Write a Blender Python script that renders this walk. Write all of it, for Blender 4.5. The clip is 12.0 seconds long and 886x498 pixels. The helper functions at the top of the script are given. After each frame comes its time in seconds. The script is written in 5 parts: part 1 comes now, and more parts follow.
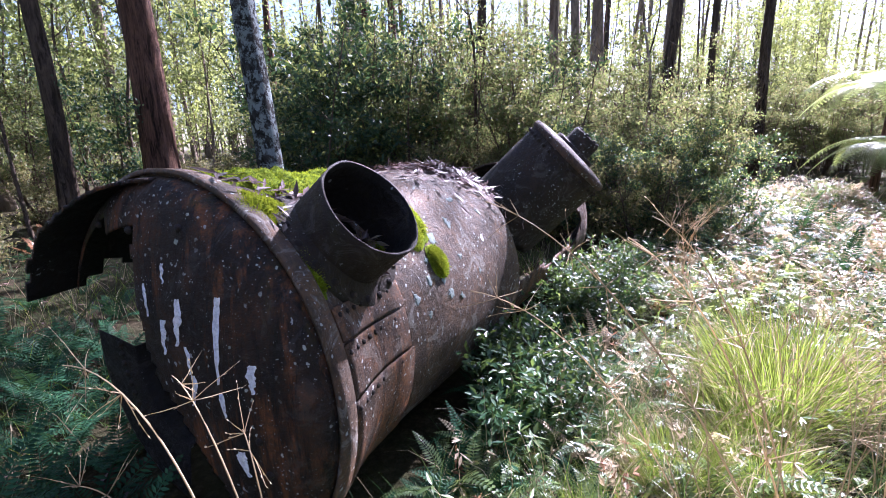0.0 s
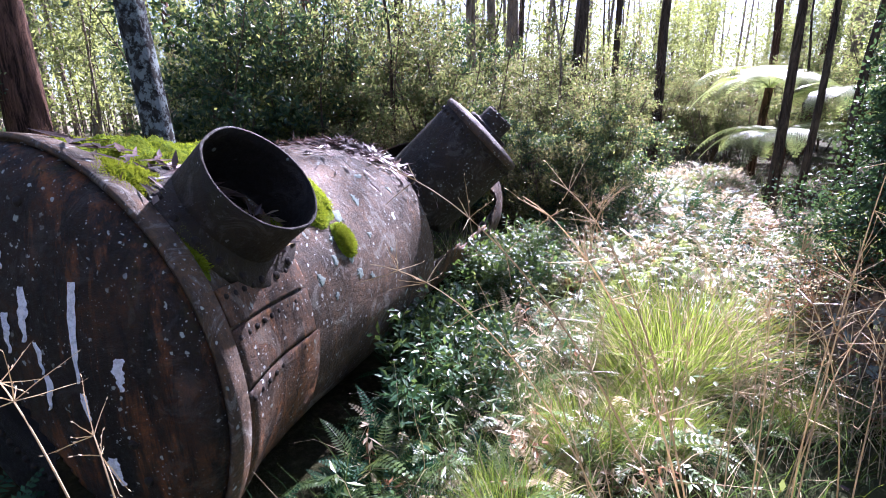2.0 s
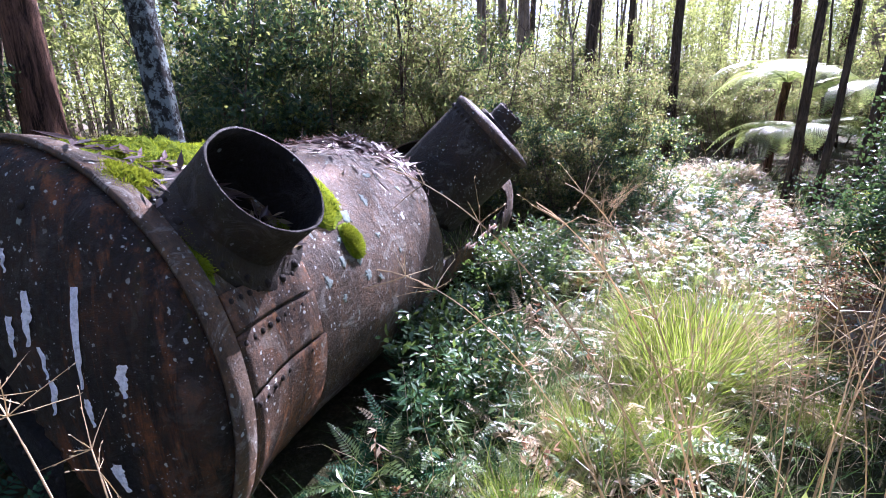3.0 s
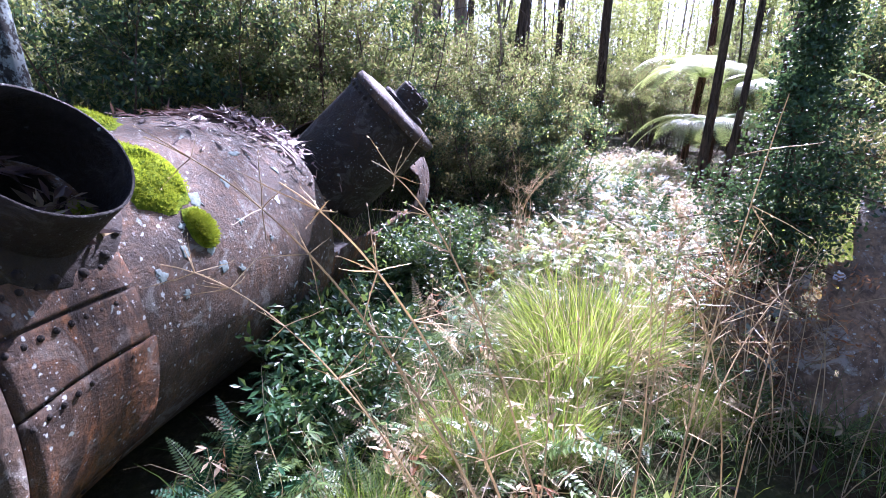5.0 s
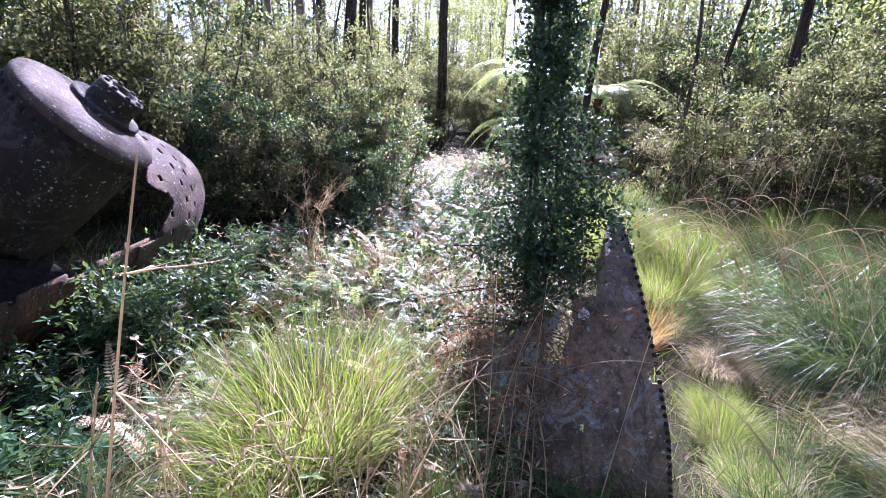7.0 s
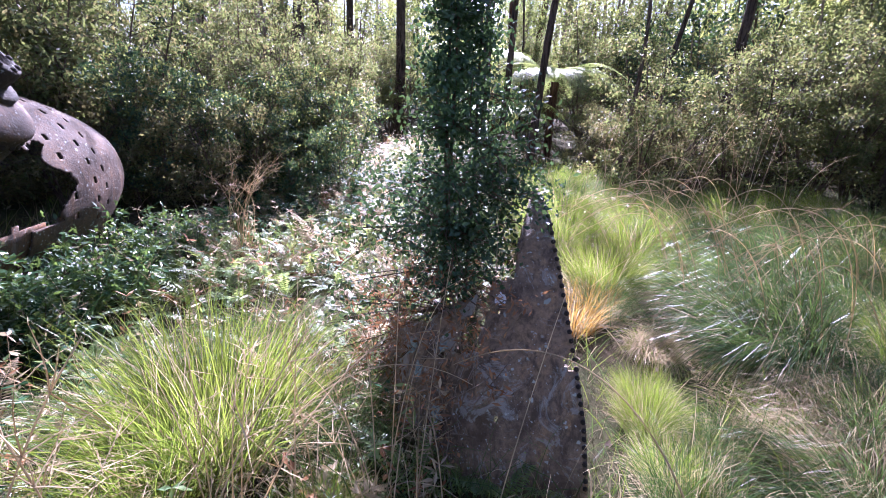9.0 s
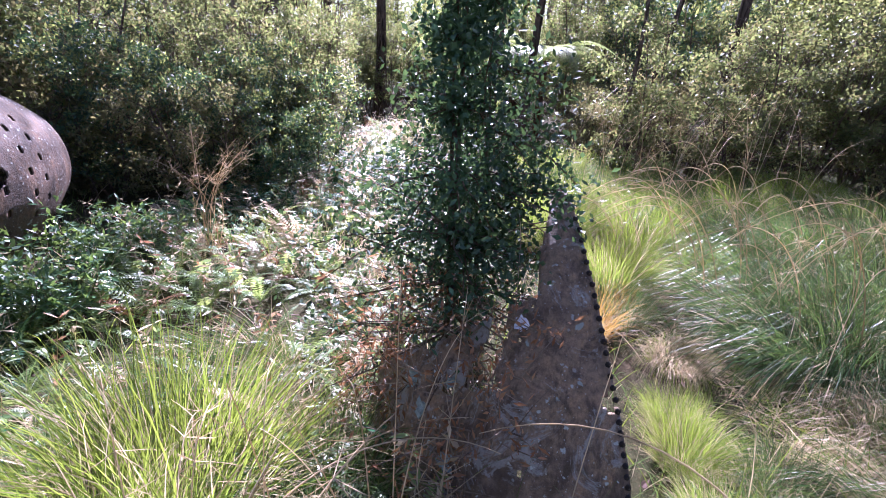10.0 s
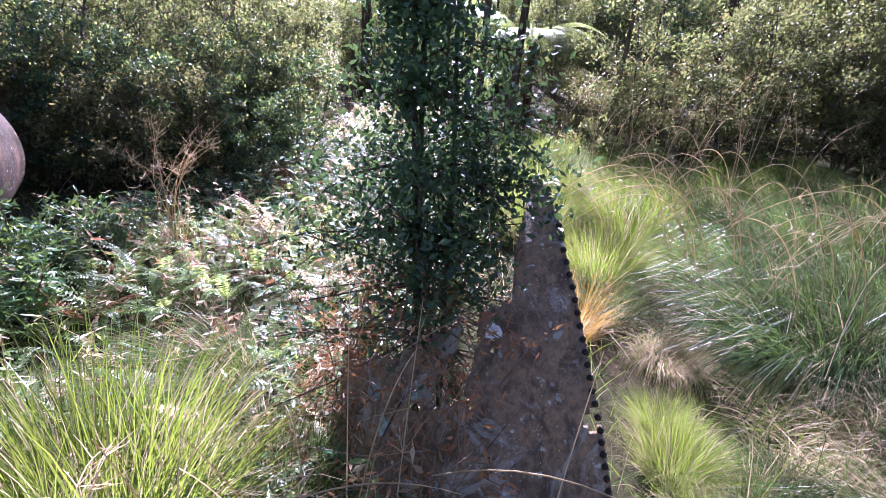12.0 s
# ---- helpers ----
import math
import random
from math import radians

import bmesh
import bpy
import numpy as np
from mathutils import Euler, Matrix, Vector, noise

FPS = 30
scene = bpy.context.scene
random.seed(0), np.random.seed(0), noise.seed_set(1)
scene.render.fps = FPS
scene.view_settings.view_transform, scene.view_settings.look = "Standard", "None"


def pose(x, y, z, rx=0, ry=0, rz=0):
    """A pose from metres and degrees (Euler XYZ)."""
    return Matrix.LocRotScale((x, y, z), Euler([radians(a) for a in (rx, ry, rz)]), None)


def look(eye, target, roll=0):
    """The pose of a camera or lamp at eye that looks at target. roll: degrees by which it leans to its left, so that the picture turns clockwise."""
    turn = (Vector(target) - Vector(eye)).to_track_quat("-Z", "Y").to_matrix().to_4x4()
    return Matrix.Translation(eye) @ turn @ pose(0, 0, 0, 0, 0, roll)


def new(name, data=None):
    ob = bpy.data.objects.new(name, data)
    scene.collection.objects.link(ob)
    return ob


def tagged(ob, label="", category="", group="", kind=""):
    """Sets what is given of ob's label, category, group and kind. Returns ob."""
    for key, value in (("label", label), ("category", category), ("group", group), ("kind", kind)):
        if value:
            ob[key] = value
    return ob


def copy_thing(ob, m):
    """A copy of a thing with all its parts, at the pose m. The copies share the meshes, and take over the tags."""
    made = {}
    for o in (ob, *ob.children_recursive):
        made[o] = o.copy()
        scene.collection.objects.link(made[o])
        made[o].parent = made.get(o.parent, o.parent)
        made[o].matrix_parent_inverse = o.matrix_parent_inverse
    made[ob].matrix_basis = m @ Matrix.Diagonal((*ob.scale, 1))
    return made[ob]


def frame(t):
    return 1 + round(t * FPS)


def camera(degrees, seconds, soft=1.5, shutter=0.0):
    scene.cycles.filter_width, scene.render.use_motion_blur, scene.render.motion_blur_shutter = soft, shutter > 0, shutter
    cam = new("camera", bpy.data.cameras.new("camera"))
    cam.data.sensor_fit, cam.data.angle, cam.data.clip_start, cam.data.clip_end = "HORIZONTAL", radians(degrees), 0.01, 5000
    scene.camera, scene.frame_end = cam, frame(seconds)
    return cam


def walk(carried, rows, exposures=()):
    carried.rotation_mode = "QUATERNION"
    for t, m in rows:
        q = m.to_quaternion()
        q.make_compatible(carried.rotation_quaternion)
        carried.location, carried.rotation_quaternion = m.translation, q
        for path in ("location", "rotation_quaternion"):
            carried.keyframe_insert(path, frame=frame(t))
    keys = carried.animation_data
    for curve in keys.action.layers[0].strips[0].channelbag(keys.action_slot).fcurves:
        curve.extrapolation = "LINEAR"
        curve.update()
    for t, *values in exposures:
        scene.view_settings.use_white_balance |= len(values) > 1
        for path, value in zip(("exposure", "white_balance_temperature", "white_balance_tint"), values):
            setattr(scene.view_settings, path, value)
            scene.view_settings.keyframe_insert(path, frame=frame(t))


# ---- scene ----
cam = camera(86.8, 12.0, soft=0.9)
PATH = [
    (0, (0.051, -0.041, 1.436), (0.007, 1.909, 0.992), -1.8),
    (0.5, (0.054, -0.032, 1.434), (0.09, 1.916, 0.981), -1.6),
    (1, (0.067, 0.003, 1.418), (0.214, 1.941, 0.948), -1.3),
    (1.5, (0.12, 0.017, 1.383), (0.349, 1.942, 0.889), -1.0),
    (2, (0.123, 0.027, 1.37), (0.399, 1.942, 0.864), -0.8),
    (2.5, (0.099, 0.049, 1.381), (0.341, 1.967, 0.868), -1.0),
    (2.7, (0.106, 0.057, 1.381), (0.332, 1.977, 0.87), -1.2),
    (4.3, (0.297, 0.186, 1.38), (0.719, 2.044, 0.773), 1.4),
    (4.5, (0.315, 0.196, 1.358), (0.776, 2.048, 0.759), 1.4),
    (5, (0.463, 0.207, 1.342), (0.931, 2.063, 0.763), 1.1),
    (5.5, (0.73, 0.245, 1.365), (1.241, 2.086, 0.776), 0.9),
    (6, (0.982, 0.256, 1.353), (1.633, 2.057, 0.778), 1.4),
    (6.2, (1.078, 0.298, 1.331), (1.815, 2.069, 0.766), 2.1),
    (6.5, (1.197, 0.375, 1.359), (2.04, 2.093, 0.78), 2.3),
    (7, (1.388, 0.505, 1.427), (2.343, 2.166, 0.851), 2.5),
    (7.2, (1.462, 0.478, 1.399), (2.407, 2.156, 0.859), 2.9),
    (8.8, (1.624, 0.401, 1.374), (2.669, 2.0, 0.78), 3.4),
    (9, (1.684, 0.503, 1.372), (2.745, 2.078, 0.747), 3.3),
    (9.5, (1.791, 0.707, 1.337), (2.873, 2.255, 0.68), 3.3),
    (10, (1.832, 0.882, 1.348), (2.946, 2.392, 0.656), 3.5),
    (10.5, (1.835, 0.907, 1.355), (2.976, 2.373, 0.614), 3.7),
    (11, (1.863, 0.892, 1.334), (3.028, 2.34, 0.595), 3.8),
    (11.5, (1.893, 0.938, 1.358), (3.053, 2.387, 0.613), 3.7),
    (12, (2.014, 0.975, 1.328), (3.143, 2.45, 0.586), 3.3),
]
walk(cam, [(t, look(eye, target, roll)) for t, eye, target, roll in PATH],
     [(0.0, 2.58, 5380, 38), (4.5, 2.62, 5200, 38), (5.5, 2.72, 5120, 41), (7.0, 2.55, 5150, 42), (9.0, 2.6, 5250, 44), (10.5, 2.65, 5250, 44), (12.0, 2.67, 5250, 44)])

# ---- world and sun ----
SUN_AZ, SUN_EL = 37.0, 41.0
world = bpy.data.worlds.new("sky")
scene.world = world
world.use_nodes = True
wn = world.node_tree
sky = wn.nodes.new("ShaderNodeTexSky")
sky.sky_type, sky.sun_disc = "NISHITA", False
sky.sun_elevation, sky.sun_rotation = radians(SUN_EL), radians(SUN_AZ)
wn.links.new(sky.outputs[0], wn.nodes["Background"].inputs[0])
wn.nodes["Background"].inputs[1].default_value = 0.048
sun_dir = Vector((math.sin(radians(SUN_AZ)) * math.cos(radians(SUN_EL)), math.cos(radians(SUN_AZ)) * math.cos(radians(SUN_EL)), math.sin(radians(SUN_EL))))
sun = new("sun", bpy.data.lights.new("sun", "SUN"))
sun.data.energy, sun.data.angle, sun.data.color = 5.0, radians(0.6), (1.0, 0.95, 0.87)
sun.matrix_world = look(sun_dir * 60, (0, 0, 0))


# ---- material tools ----
def mat_new(name):
    m = bpy.data.materials.new(name)
    m.use_nodes = True
    t = m.node_tree
    t.nodes.clear()
    return m, t


def nd(t, kind, **props):
    n = t.nodes.new(kind)
    for k, v in props.items():
        if k == "loc":
            continue
        n.inputs[k].default_value = v
    return n


def ramp(t, fac, stops):
    r = t.nodes.new("ShaderNodeValToRGB")
    el = r.color_ramp.elements
    while len(el) < len(stops):
        el.new(0.5)
    for e, (p, c) in zip(el, stops):
        e.position, e.color = p, (*c, 1) if len(c) == 3 else c
    t.links.new(fac, r.inputs[0])
    return r.outputs[0]


def mixc(t, fac, a, b):
    m = t.nodes.new("ShaderNodeMix")
    m.data_type = "RGBA"
    for sock, v in ((m.inputs[0], fac), (m.inputs[6], a), (m.inputs[7], b)):
        if hasattr(v, "is_linked"):
            t.links.new(v, sock)
        else:
            sock.default_value = v if isinstance(v, float) else (*v, 1)
    return m.outputs[2]


def noise_tex(t, scale, detail=6.0, rough=0.6, coords=None, stretch=None, dist=0.0, turn=0.0):
    n = nd(t, "ShaderNodeTexNoise", Scale=scale, Detail=detail, Roughness=rough, Distortion=dist)
    if coords is None:
        coords = t.nodes.new("ShaderNodeTexCoord").outputs["Object"]
    if turn:
        mp = t.nodes.new("ShaderNodeMapping")
        mp.inputs["Rotation"].default_value = (radians(turn), 0, 0)
        t.links.new(coords, mp.inputs[0])
        coords = mp.outputs[0]
    if stretch:
        mp = t.nodes.new("ShaderNodeMapping")
        mp.inputs["Scale"].default_value = stretch
        t.links.new(coords, mp.inputs[0])
        coords = mp.outputs[0]
    t.links.new(coords, n.inputs["Vector"])
    return n.outputs["Fac"]


def blobs(t, scale, lo, hi, stretch=None, warp=0.9):
    """Round spots of uneven size: 1 inside a spot."""
    tc = t.nodes.new("ShaderNodeTexCoord")
    nz = nd(t, "ShaderNodeTexNoise", Scale=scale * 1.7, Detail=3.0)
    t.links.new(tc.outputs["Object"], nz.inputs["Vector"])
    add = t.nodes.new("ShaderNodeVectorMath")
    add.operation = "MULTIPLY_ADD"
    add.inputs[1].default_value = (warp / scale,) * 3
    t.links.new(nz.outputs["Color"], add.inputs[0])
    t.links.new(tc.outputs["Object"], add.inputs[2])
    co = add.outputs[0]
    if stretch:
        mp = t.nodes.new("ShaderNodeMapping")
        mp.inputs["Scale"].default_value = stretch
        t.links.new(co, mp.inputs[0])
        co = mp.outputs[0]
    v = nd(t, "ShaderNodeTexVoronoi", Scale=scale)
    t.links.new(co, v.inputs["Vector"])
    sub = t.nodes.new("ShaderNodeMath")
    sub.operation = "MULTIPLY_ADD"
    sep = t.nodes.new("ShaderNodeSeparateColor")
    t.links.new(v.outputs["Color"], sep.inputs[0])
    t.links.new(sep.outputs[0], sub.inputs[0])
    sub.inputs[1].default_value = 0.45
    t.links.new(v.outputs["Distance"], sub.inputs[2])
    return ramp(t, sub.outputs[0], [(lo, (1, 1, 1)), (hi, (0, 0, 0))])


def finish(m, t, color, rough=0.8, bump=None, strength=0.4, dist=0.01, metal=0.0, spec=0.3):
    b = t.nodes.new("ShaderNodeBsdfPrincipled")
    o = t.nodes.new("ShaderNodeOutputMaterial")
    if hasattr(color, "is_linked"):
        t.links.new(color, b.inputs["Base Color"])
    else:
        b.inputs["Base Color"].default_value = (*color, 1)
    if hasattr(rough, "is_linked"):
        t.links.new(rough, b.inputs["Roughness"])
    else:
        b.inputs["Roughness"].default_value = rough
    b.inputs["Metallic"].default_value = metal
    b.inputs["Specular IOR Level"].default_value = spec
    if bump is not None:
        bp = nd(t, "ShaderNodeBump", Strength=strength, Distance=dist)
        t.links.new(bump, bp.inputs["Height"])
        t.links.new(bp.outputs[0], b.inputs["Normal"])
    t.links.new(b.outputs[0], o.inputs[0])
    return m


def rust_mat(name, dark, mid, orange, lichen=0.5, grey=0.3, turn=51.0, drip=0.5, green=0.0, pale_col=(0.2, 0.185, 0.175)):
    """Flaking rusted plate: mottled browns, rain runs, lichen specks. turn lays the runs along the fall line."""
    m, t = mat_new(name)
    big = noise_tex(t, 3.4, 8, 0.68)
    fine = noise_tex(t, 42.0, 7, 0.72)
    base = ramp(t, big, [(0.34, dark), (0.5, mid), (0.66, tuple(0.55 * a + 0.45 * b for a, b in zip(mid, orange)))])
    runs = noise_tex(t, 1.0, 7, 0.7, stretch=(10.0, 10.0, 1.3), dist=0.3, turn=turn)
    base = mixc(t, ramp(t, runs, [(0.52, (0, 0, 0)), (0.64, (drip, drip, drip))]), base, orange)
    runs2 = noise_tex(t, 1.0, 7, 0.7, stretch=(17.0, 17.0, 2.0), dist=0.4, turn=turn)
    base = mixc(t, ramp(t, runs2, [(0.5, (0, 0, 0)), (0.62, (drip, drip, drip))]), base, dark)
    if green:
        moss = noise_tex(t, 1.0, 6, 0.7, stretch=(4.0, 4.0, 1.2), turn=turn)
        base = mixc(t, ramp(t, moss, [(0.56, (0, 0, 0)), (0.68, (green,) * 3)]), base, (0.05, 0.055, 0.014))
    base = mixc(t, ramp(t, fine, [(0.38, (0.7, 0.7, 0.7)), (0.6, (0, 0, 0))]), base, dark)
    flake = noise_tex(t, 6.5, 8, 0.75, dist=1.2)
    base = mixc(t, ramp(t, flake, [(0.54, (0, 0, 0)), (0.6, (grey, grey, grey))]), base, pale_col)
    gate = ramp(t, noise_tex(t, 4.5, 4, 0.6), [(0.62 - 0.25 * lichen, (0, 0, 0)), (0.74 - 0.25 * lichen, (1, 1, 1))])
    for scale, lo, hi, col in ((38.0, 0.24, 0.33, (0.42, 0.45, 0.43)), (95.0, 0.2, 0.28, (0.45, 0.46, 0.45))):
        spots = blobs(t, scale, lo, hi)
        mul = t.nodes.new("ShaderNodeMath")
        mul.operation = "MULTIPLY"
        t.links.new(spots, mul.inputs[0])
        t.links.new(gate, mul.inputs[1])
        base = mixc(t, mul.outputs[0], base, col)
    base = mixc(t, blobs(t, 13.0, 0.13, 0.18), base, (0.3, 0.34, 0.31))
    hgt = t.nodes.new("ShaderNodeMath")
    hgt.operation = "ADD"
    t.links.new(fine, hgt.inputs[0])
    t.links.new(flake, hgt.inputs[1])
    return finish(m, t, base, ramp(t, fine, [(0.3, (0.5,) * 3), (0.7, (0.9,) * 3)]), hgt.outputs[0], 0.8, 0.014, spec=0.35)


def leaf_mat(name, c1, c2, trans=0.45, gloss=0.35, back=None, rough=0.3):
    """A leaf: diffuse, partly translucent, with a glossy skin; its colour varies from leaf to leaf and from plant to plant."""
    m, t = mat_new(name)
    g = t.nodes.new("ShaderNodeNewGeometry")
    oi = t.nodes.new("ShaderNodeObjectInfo")
    mid = tuple((a + b) / 2 for a, b in zip(c1, c2))
    col = ramp(t, g.outputs["Random Per Island"], [(0.0, c1), (0.5, mid), (1.0, c2)])
    hs = t.nodes.new("ShaderNodeHueSaturation")
    mr = nd(t, "ShaderNodeMapRange")
    mr.inputs[3].default_value, mr.inputs[4].default_value = 0.75, 1.25
    t.links.new(oi.outputs["Random"], mr.inputs[0])
    nz = nd(t, "ShaderNodeTexNoise", Scale=2.6, Detail=3.0, Roughness=0.6)
    t.links.new(g.outputs["Position"], nz.inputs["Vector"])
    cl = nd(t, "ShaderNodeMapRange")
    cl.inputs[1].default_value, cl.inputs[2].default_value, cl.inputs[3].default_value, cl.inputs[4].default_value = 0.36, 0.64, 0.5, 1.5
    t.links.new(nz.outputs["Fac"], cl.inputs[0])
    mu = t.nodes.new("ShaderNodeMath")
    mu.operation = "MULTIPLY"
    t.links.new(mr.outputs[0], mu.inputs[0])
    t.links.new(cl.outputs[0], mu.inputs[1])
    t.links.new(mu.outputs[0], hs.inputs["Value"])
    t.links.new(col, hs.inputs["Color"])
    tcol = mixc(t, 0.5, hs.outputs[0], back or tuple(min(1, 1.6 * v) for v in c2))
    b = nd(t, "ShaderNodeBsdfPrincipled", Roughness=rough)
    b.inputs["Specular IOR Level"].default_value = gloss
    tr = t.nodes.new("ShaderNodeBsdfTranslucent")
    mx = nd(t, "ShaderNodeMixShader")
    mx.inputs[0].default_value = trans
    o = t.nodes.new("ShaderNodeOutputMaterial")
    t.links.new(hs.outputs[0], b.inputs["Base Color"])
    t.links.new(tcol, tr.inputs[0])
    t.links.new(b.outputs[0], mx.inputs[1])
    t.links.new(tr.outputs[0], mx.inputs[2])
    t.links.new(mx.outputs[0], o.inputs[0])
    return m


def bark_mat(name, dark, light, vert=0.15, scale=9.0, lichen=0.0):
    m, t = mat_new(name)
    a = noise_tex(t, scale, 8, 0.75, stretch=(1, 1, vert), dist=0.6)
    b = noise_tex(t, 1.6, 5, 0.65, stretch=(1, 1, 0.35))
    col = ramp(t, a, [(0.4, dark), (0.5, tuple(0.5 * (p + q) for p, q in zip(dark, light))), (0.62, light)])
    col = mixc(t, ramp(t, b, [(0.45, (0, 0, 0)), (0.65, (0.85, 0.85, 0.85))]), col, tuple(0.45 * p + 0.35 * q for p, q in zip(dark, light)))
    if lichen:
        g1 = ramp(t, noise_tex(t, 13.0, 8, 0.8, stretch=(1, 1, 0.8)), [(0.49, (0, 0, 0)), (0.54, (1, 1, 1))])
        col = mixc(t, g1, col, (0.26, 0.31, 0.3))
    return finish(m, t, col, 0.9, a, 1.0, 0.06, spec=0.15)


def soil_mat():
    m, t = mat_new("litter_soil")
    a = noise_tex(t, 1.1, 8, 0.7)
    b = noise_tex(t, 24.0, 8, 0.75)
    col = ramp(t, b, [(0.3, (0.012, 0.009, 0.006)), (0.5, (0.05, 0.035, 0.021)), (0.72, (0.14, 0.1, 0.06))])
    col = mixc(t, ramp(t, a, [(0.36, (0, 0, 0)), (0.62, (0.75, 0.75, 0.75))]), col, (0.045, 0.06, 0.022))
    return finish(m, t, col, 0.95, b, 1.0, 0.04, spec=0.1)


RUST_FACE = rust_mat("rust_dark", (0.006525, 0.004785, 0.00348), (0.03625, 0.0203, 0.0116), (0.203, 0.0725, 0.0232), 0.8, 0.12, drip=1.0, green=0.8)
RUST_BARREL = rust_mat("rust_barrel", (0.028, 0.02, 0.013), (0.122, 0.081, 0.052), (0.25, 0.13, 0.06), 0.85, 0.6, drip=0.45, green=0.25, pale_col=(0.24, 0.225, 0.195))
RUST_STACK = rust_mat("rust_stack", (0.01035, 0.00805, 0.006325), (0.0345, 0.02415, 0.01667), (0.06325, 0.03565, 0.01955), 0.6, 0.2, drip=0.4, green=0.3)
RUST_ORANGE = rust_mat("rust_orange", (0.022, 0.015, 0.01), (0.15, 0.085, 0.048), (0.42, 0.17, 0.055), 1.0, 0.5, drip=0.8, pale_col=(0.21, 0.18, 0.15))
RUST_PALE = rust_mat("rust_pale", (0.03, 0.02, 0.015), (0.11, 0.07, 0.048), (0.22, 0.12, 0.06), 0.9, 0.2, drip=0.5)
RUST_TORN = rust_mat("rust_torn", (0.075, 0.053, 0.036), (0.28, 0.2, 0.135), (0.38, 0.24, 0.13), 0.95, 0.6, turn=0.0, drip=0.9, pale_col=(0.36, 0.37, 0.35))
# Inner faces: rust taken near black, the hollow's shade put into its colour.
RUST_INSIDE_SHADED = rust_mat("rust_inside_shaded", (0.004, 0.003, 0.0025), (0.01, 0.007, 0.0055), (0.02, 0.012, 0.007), 0.1, 0.1)
m_, t_ = mat_new("white_crust")
WHITE_CRUST = finish(m_, t_, ramp(t_, noise_tex(t_, 60.0, 6, 0.7), [(0.3, (0.45, 0.45, 0.5)), (0.55, (0.82, 0.82, 0.88))]), 0.85)
m_, t_ = mat_new("lichen_crust")
LICHEN = finish(m_, t_, ramp(t_, noise_tex(t_, 70.0, 6, 0.7), [(0.3, (0.1, 0.125, 0.115)), (0.65, (0.32, 0.38, 0.35))]), 0.95)
m_, t_ = mat_new("moss")
MOSS = finish(m_, t_, ramp(t_, noise_tex(t_, 45.0, 8, 0.75), [(0.3, (0.05, 0.085, 0.008)), (0.5, (0.17, 0.24, 0.014)), (0.7, (0.34, 0.4, 0.025))]), 0.95, noise_tex(t_, 90.0, 4, 0.8), 1.0, 0.02, spec=0.1)
MOSS_HAIR = leaf_mat("moss_hair", (0.13, 0.19, 0.01), (0.36, 0.42, 0.025), 0.35, 0.1)
SOIL = soil_mat()
FERN = leaf_mat("fern_green", (0.05, 0.11, 0.04), (0.15, 0.23, 0.07), 0.5, 0.75, (0.5, 0.56, 0.14), 0.36)
GLOSSY = leaf_mat("glossy_leaf", (0.02, 0.06, 0.028), (0.06, 0.13, 0.05), 0.35, 0.45, (0.3, 0.42, 0.07), 0.34)
# Dark counterpart of FERN: shade on the ferns is put into the leaf colour.
FERN_SHADE = leaf_mat("fern_blue_green_shaded", (0.012, 0.042, 0.022), (0.036, 0.1, 0.046), 0.25, 0.08, (0.1, 0.2, 0.05), 0.45)
FERN_DEAD = leaf_mat("fern_dead", (0.16, 0.07, 0.035), (0.34, 0.19, 0.1), 0.35, 0.15, (0.4, 0.2, 0.08))
GRASS = leaf_mat("grass_green", (0.08, 0.15, 0.022), (0.22, 0.31, 0.05), 0.45, 0.2, (0.4, 0.48, 0.06))
GRASS_DEEP = leaf_mat("grass_deep", (0.022, 0.055, 0.02), (0.07, 0.125, 0.04), 0.35, 0.25, (0.2, 0.3, 0.06))
STRAW = leaf_mat("straw", (0.3, 0.23, 0.14), (0.6, 0.5, 0.34), 0.45, 0.12, (0.6, 0.48, 0.28))
STRAW_GOLD = leaf_mat("straw_gold", (0.45, 0.26, 0.06), (0.65, 0.42, 0.12), 0.4, 0.3, (0.7, 0.45, 0.1))
TEATREE = leaf_mat("shrub_olive", (0.022, 0.045, 0.018), (0.12, 0.16, 0.06), 0.5, 0.4, (0.36, 0.39, 0.11), 0.4)
TEATREE_DRY = leaf_mat("shrub_brown", (0.055, 0.055, 0.026), (0.21, 0.195, 0.09), 0.5, 0.3, (0.45, 0.4, 0.15), 0.4)
SHRUB_DARK = leaf_mat("shrub_dark", (0.018, 0.045, 0.026), (0.05, 0.1, 0.05), 0.25, 0.3, (0.16, 0.26, 0.06), 0.45)
GUM_LEAF = leaf_mat("gum_leaf", (0.06, 0.09, 0.035), (0.17, 0.21, 0.075), 0.55, 0.5, (0.5, 0.54, 0.13))
DEAD_LEAF = leaf_mat("dead_leaf", (0.05, 0.032, 0.028), (0.22, 0.14, 0.125), 0.1, 0.3, (0.2, 0.12, 0.07))
TREEFERN = leaf_mat("treefern_green", (0.1, 0.17, 0.05), (0.22, 0.3, 0.1), 0.5, 0.5, (0.5, 0.55, 0.15))
BARK_RED = bark_mat("bark_red_brown", (0.022, 0.013, 0.01), (0.19, 0.1, 0.065), 0.12, 16.0)
BARK_GREY = bark_mat("bark_lichened", (0.012, 0.012, 0.011), (0.07, 0.068, 0.06), 0.5, 18.0, 1.0)
BARK_DARK = bark_mat("bark_dark", (0.022, 0.016, 0.012), (0.13, 0.095, 0.068), 0.18, 14.0)
BARK_PALE = bark_mat("bark_pale", (0.1, 0.075, 0.055), (0.34, 0.27, 0.2), 0.3, 5.0)
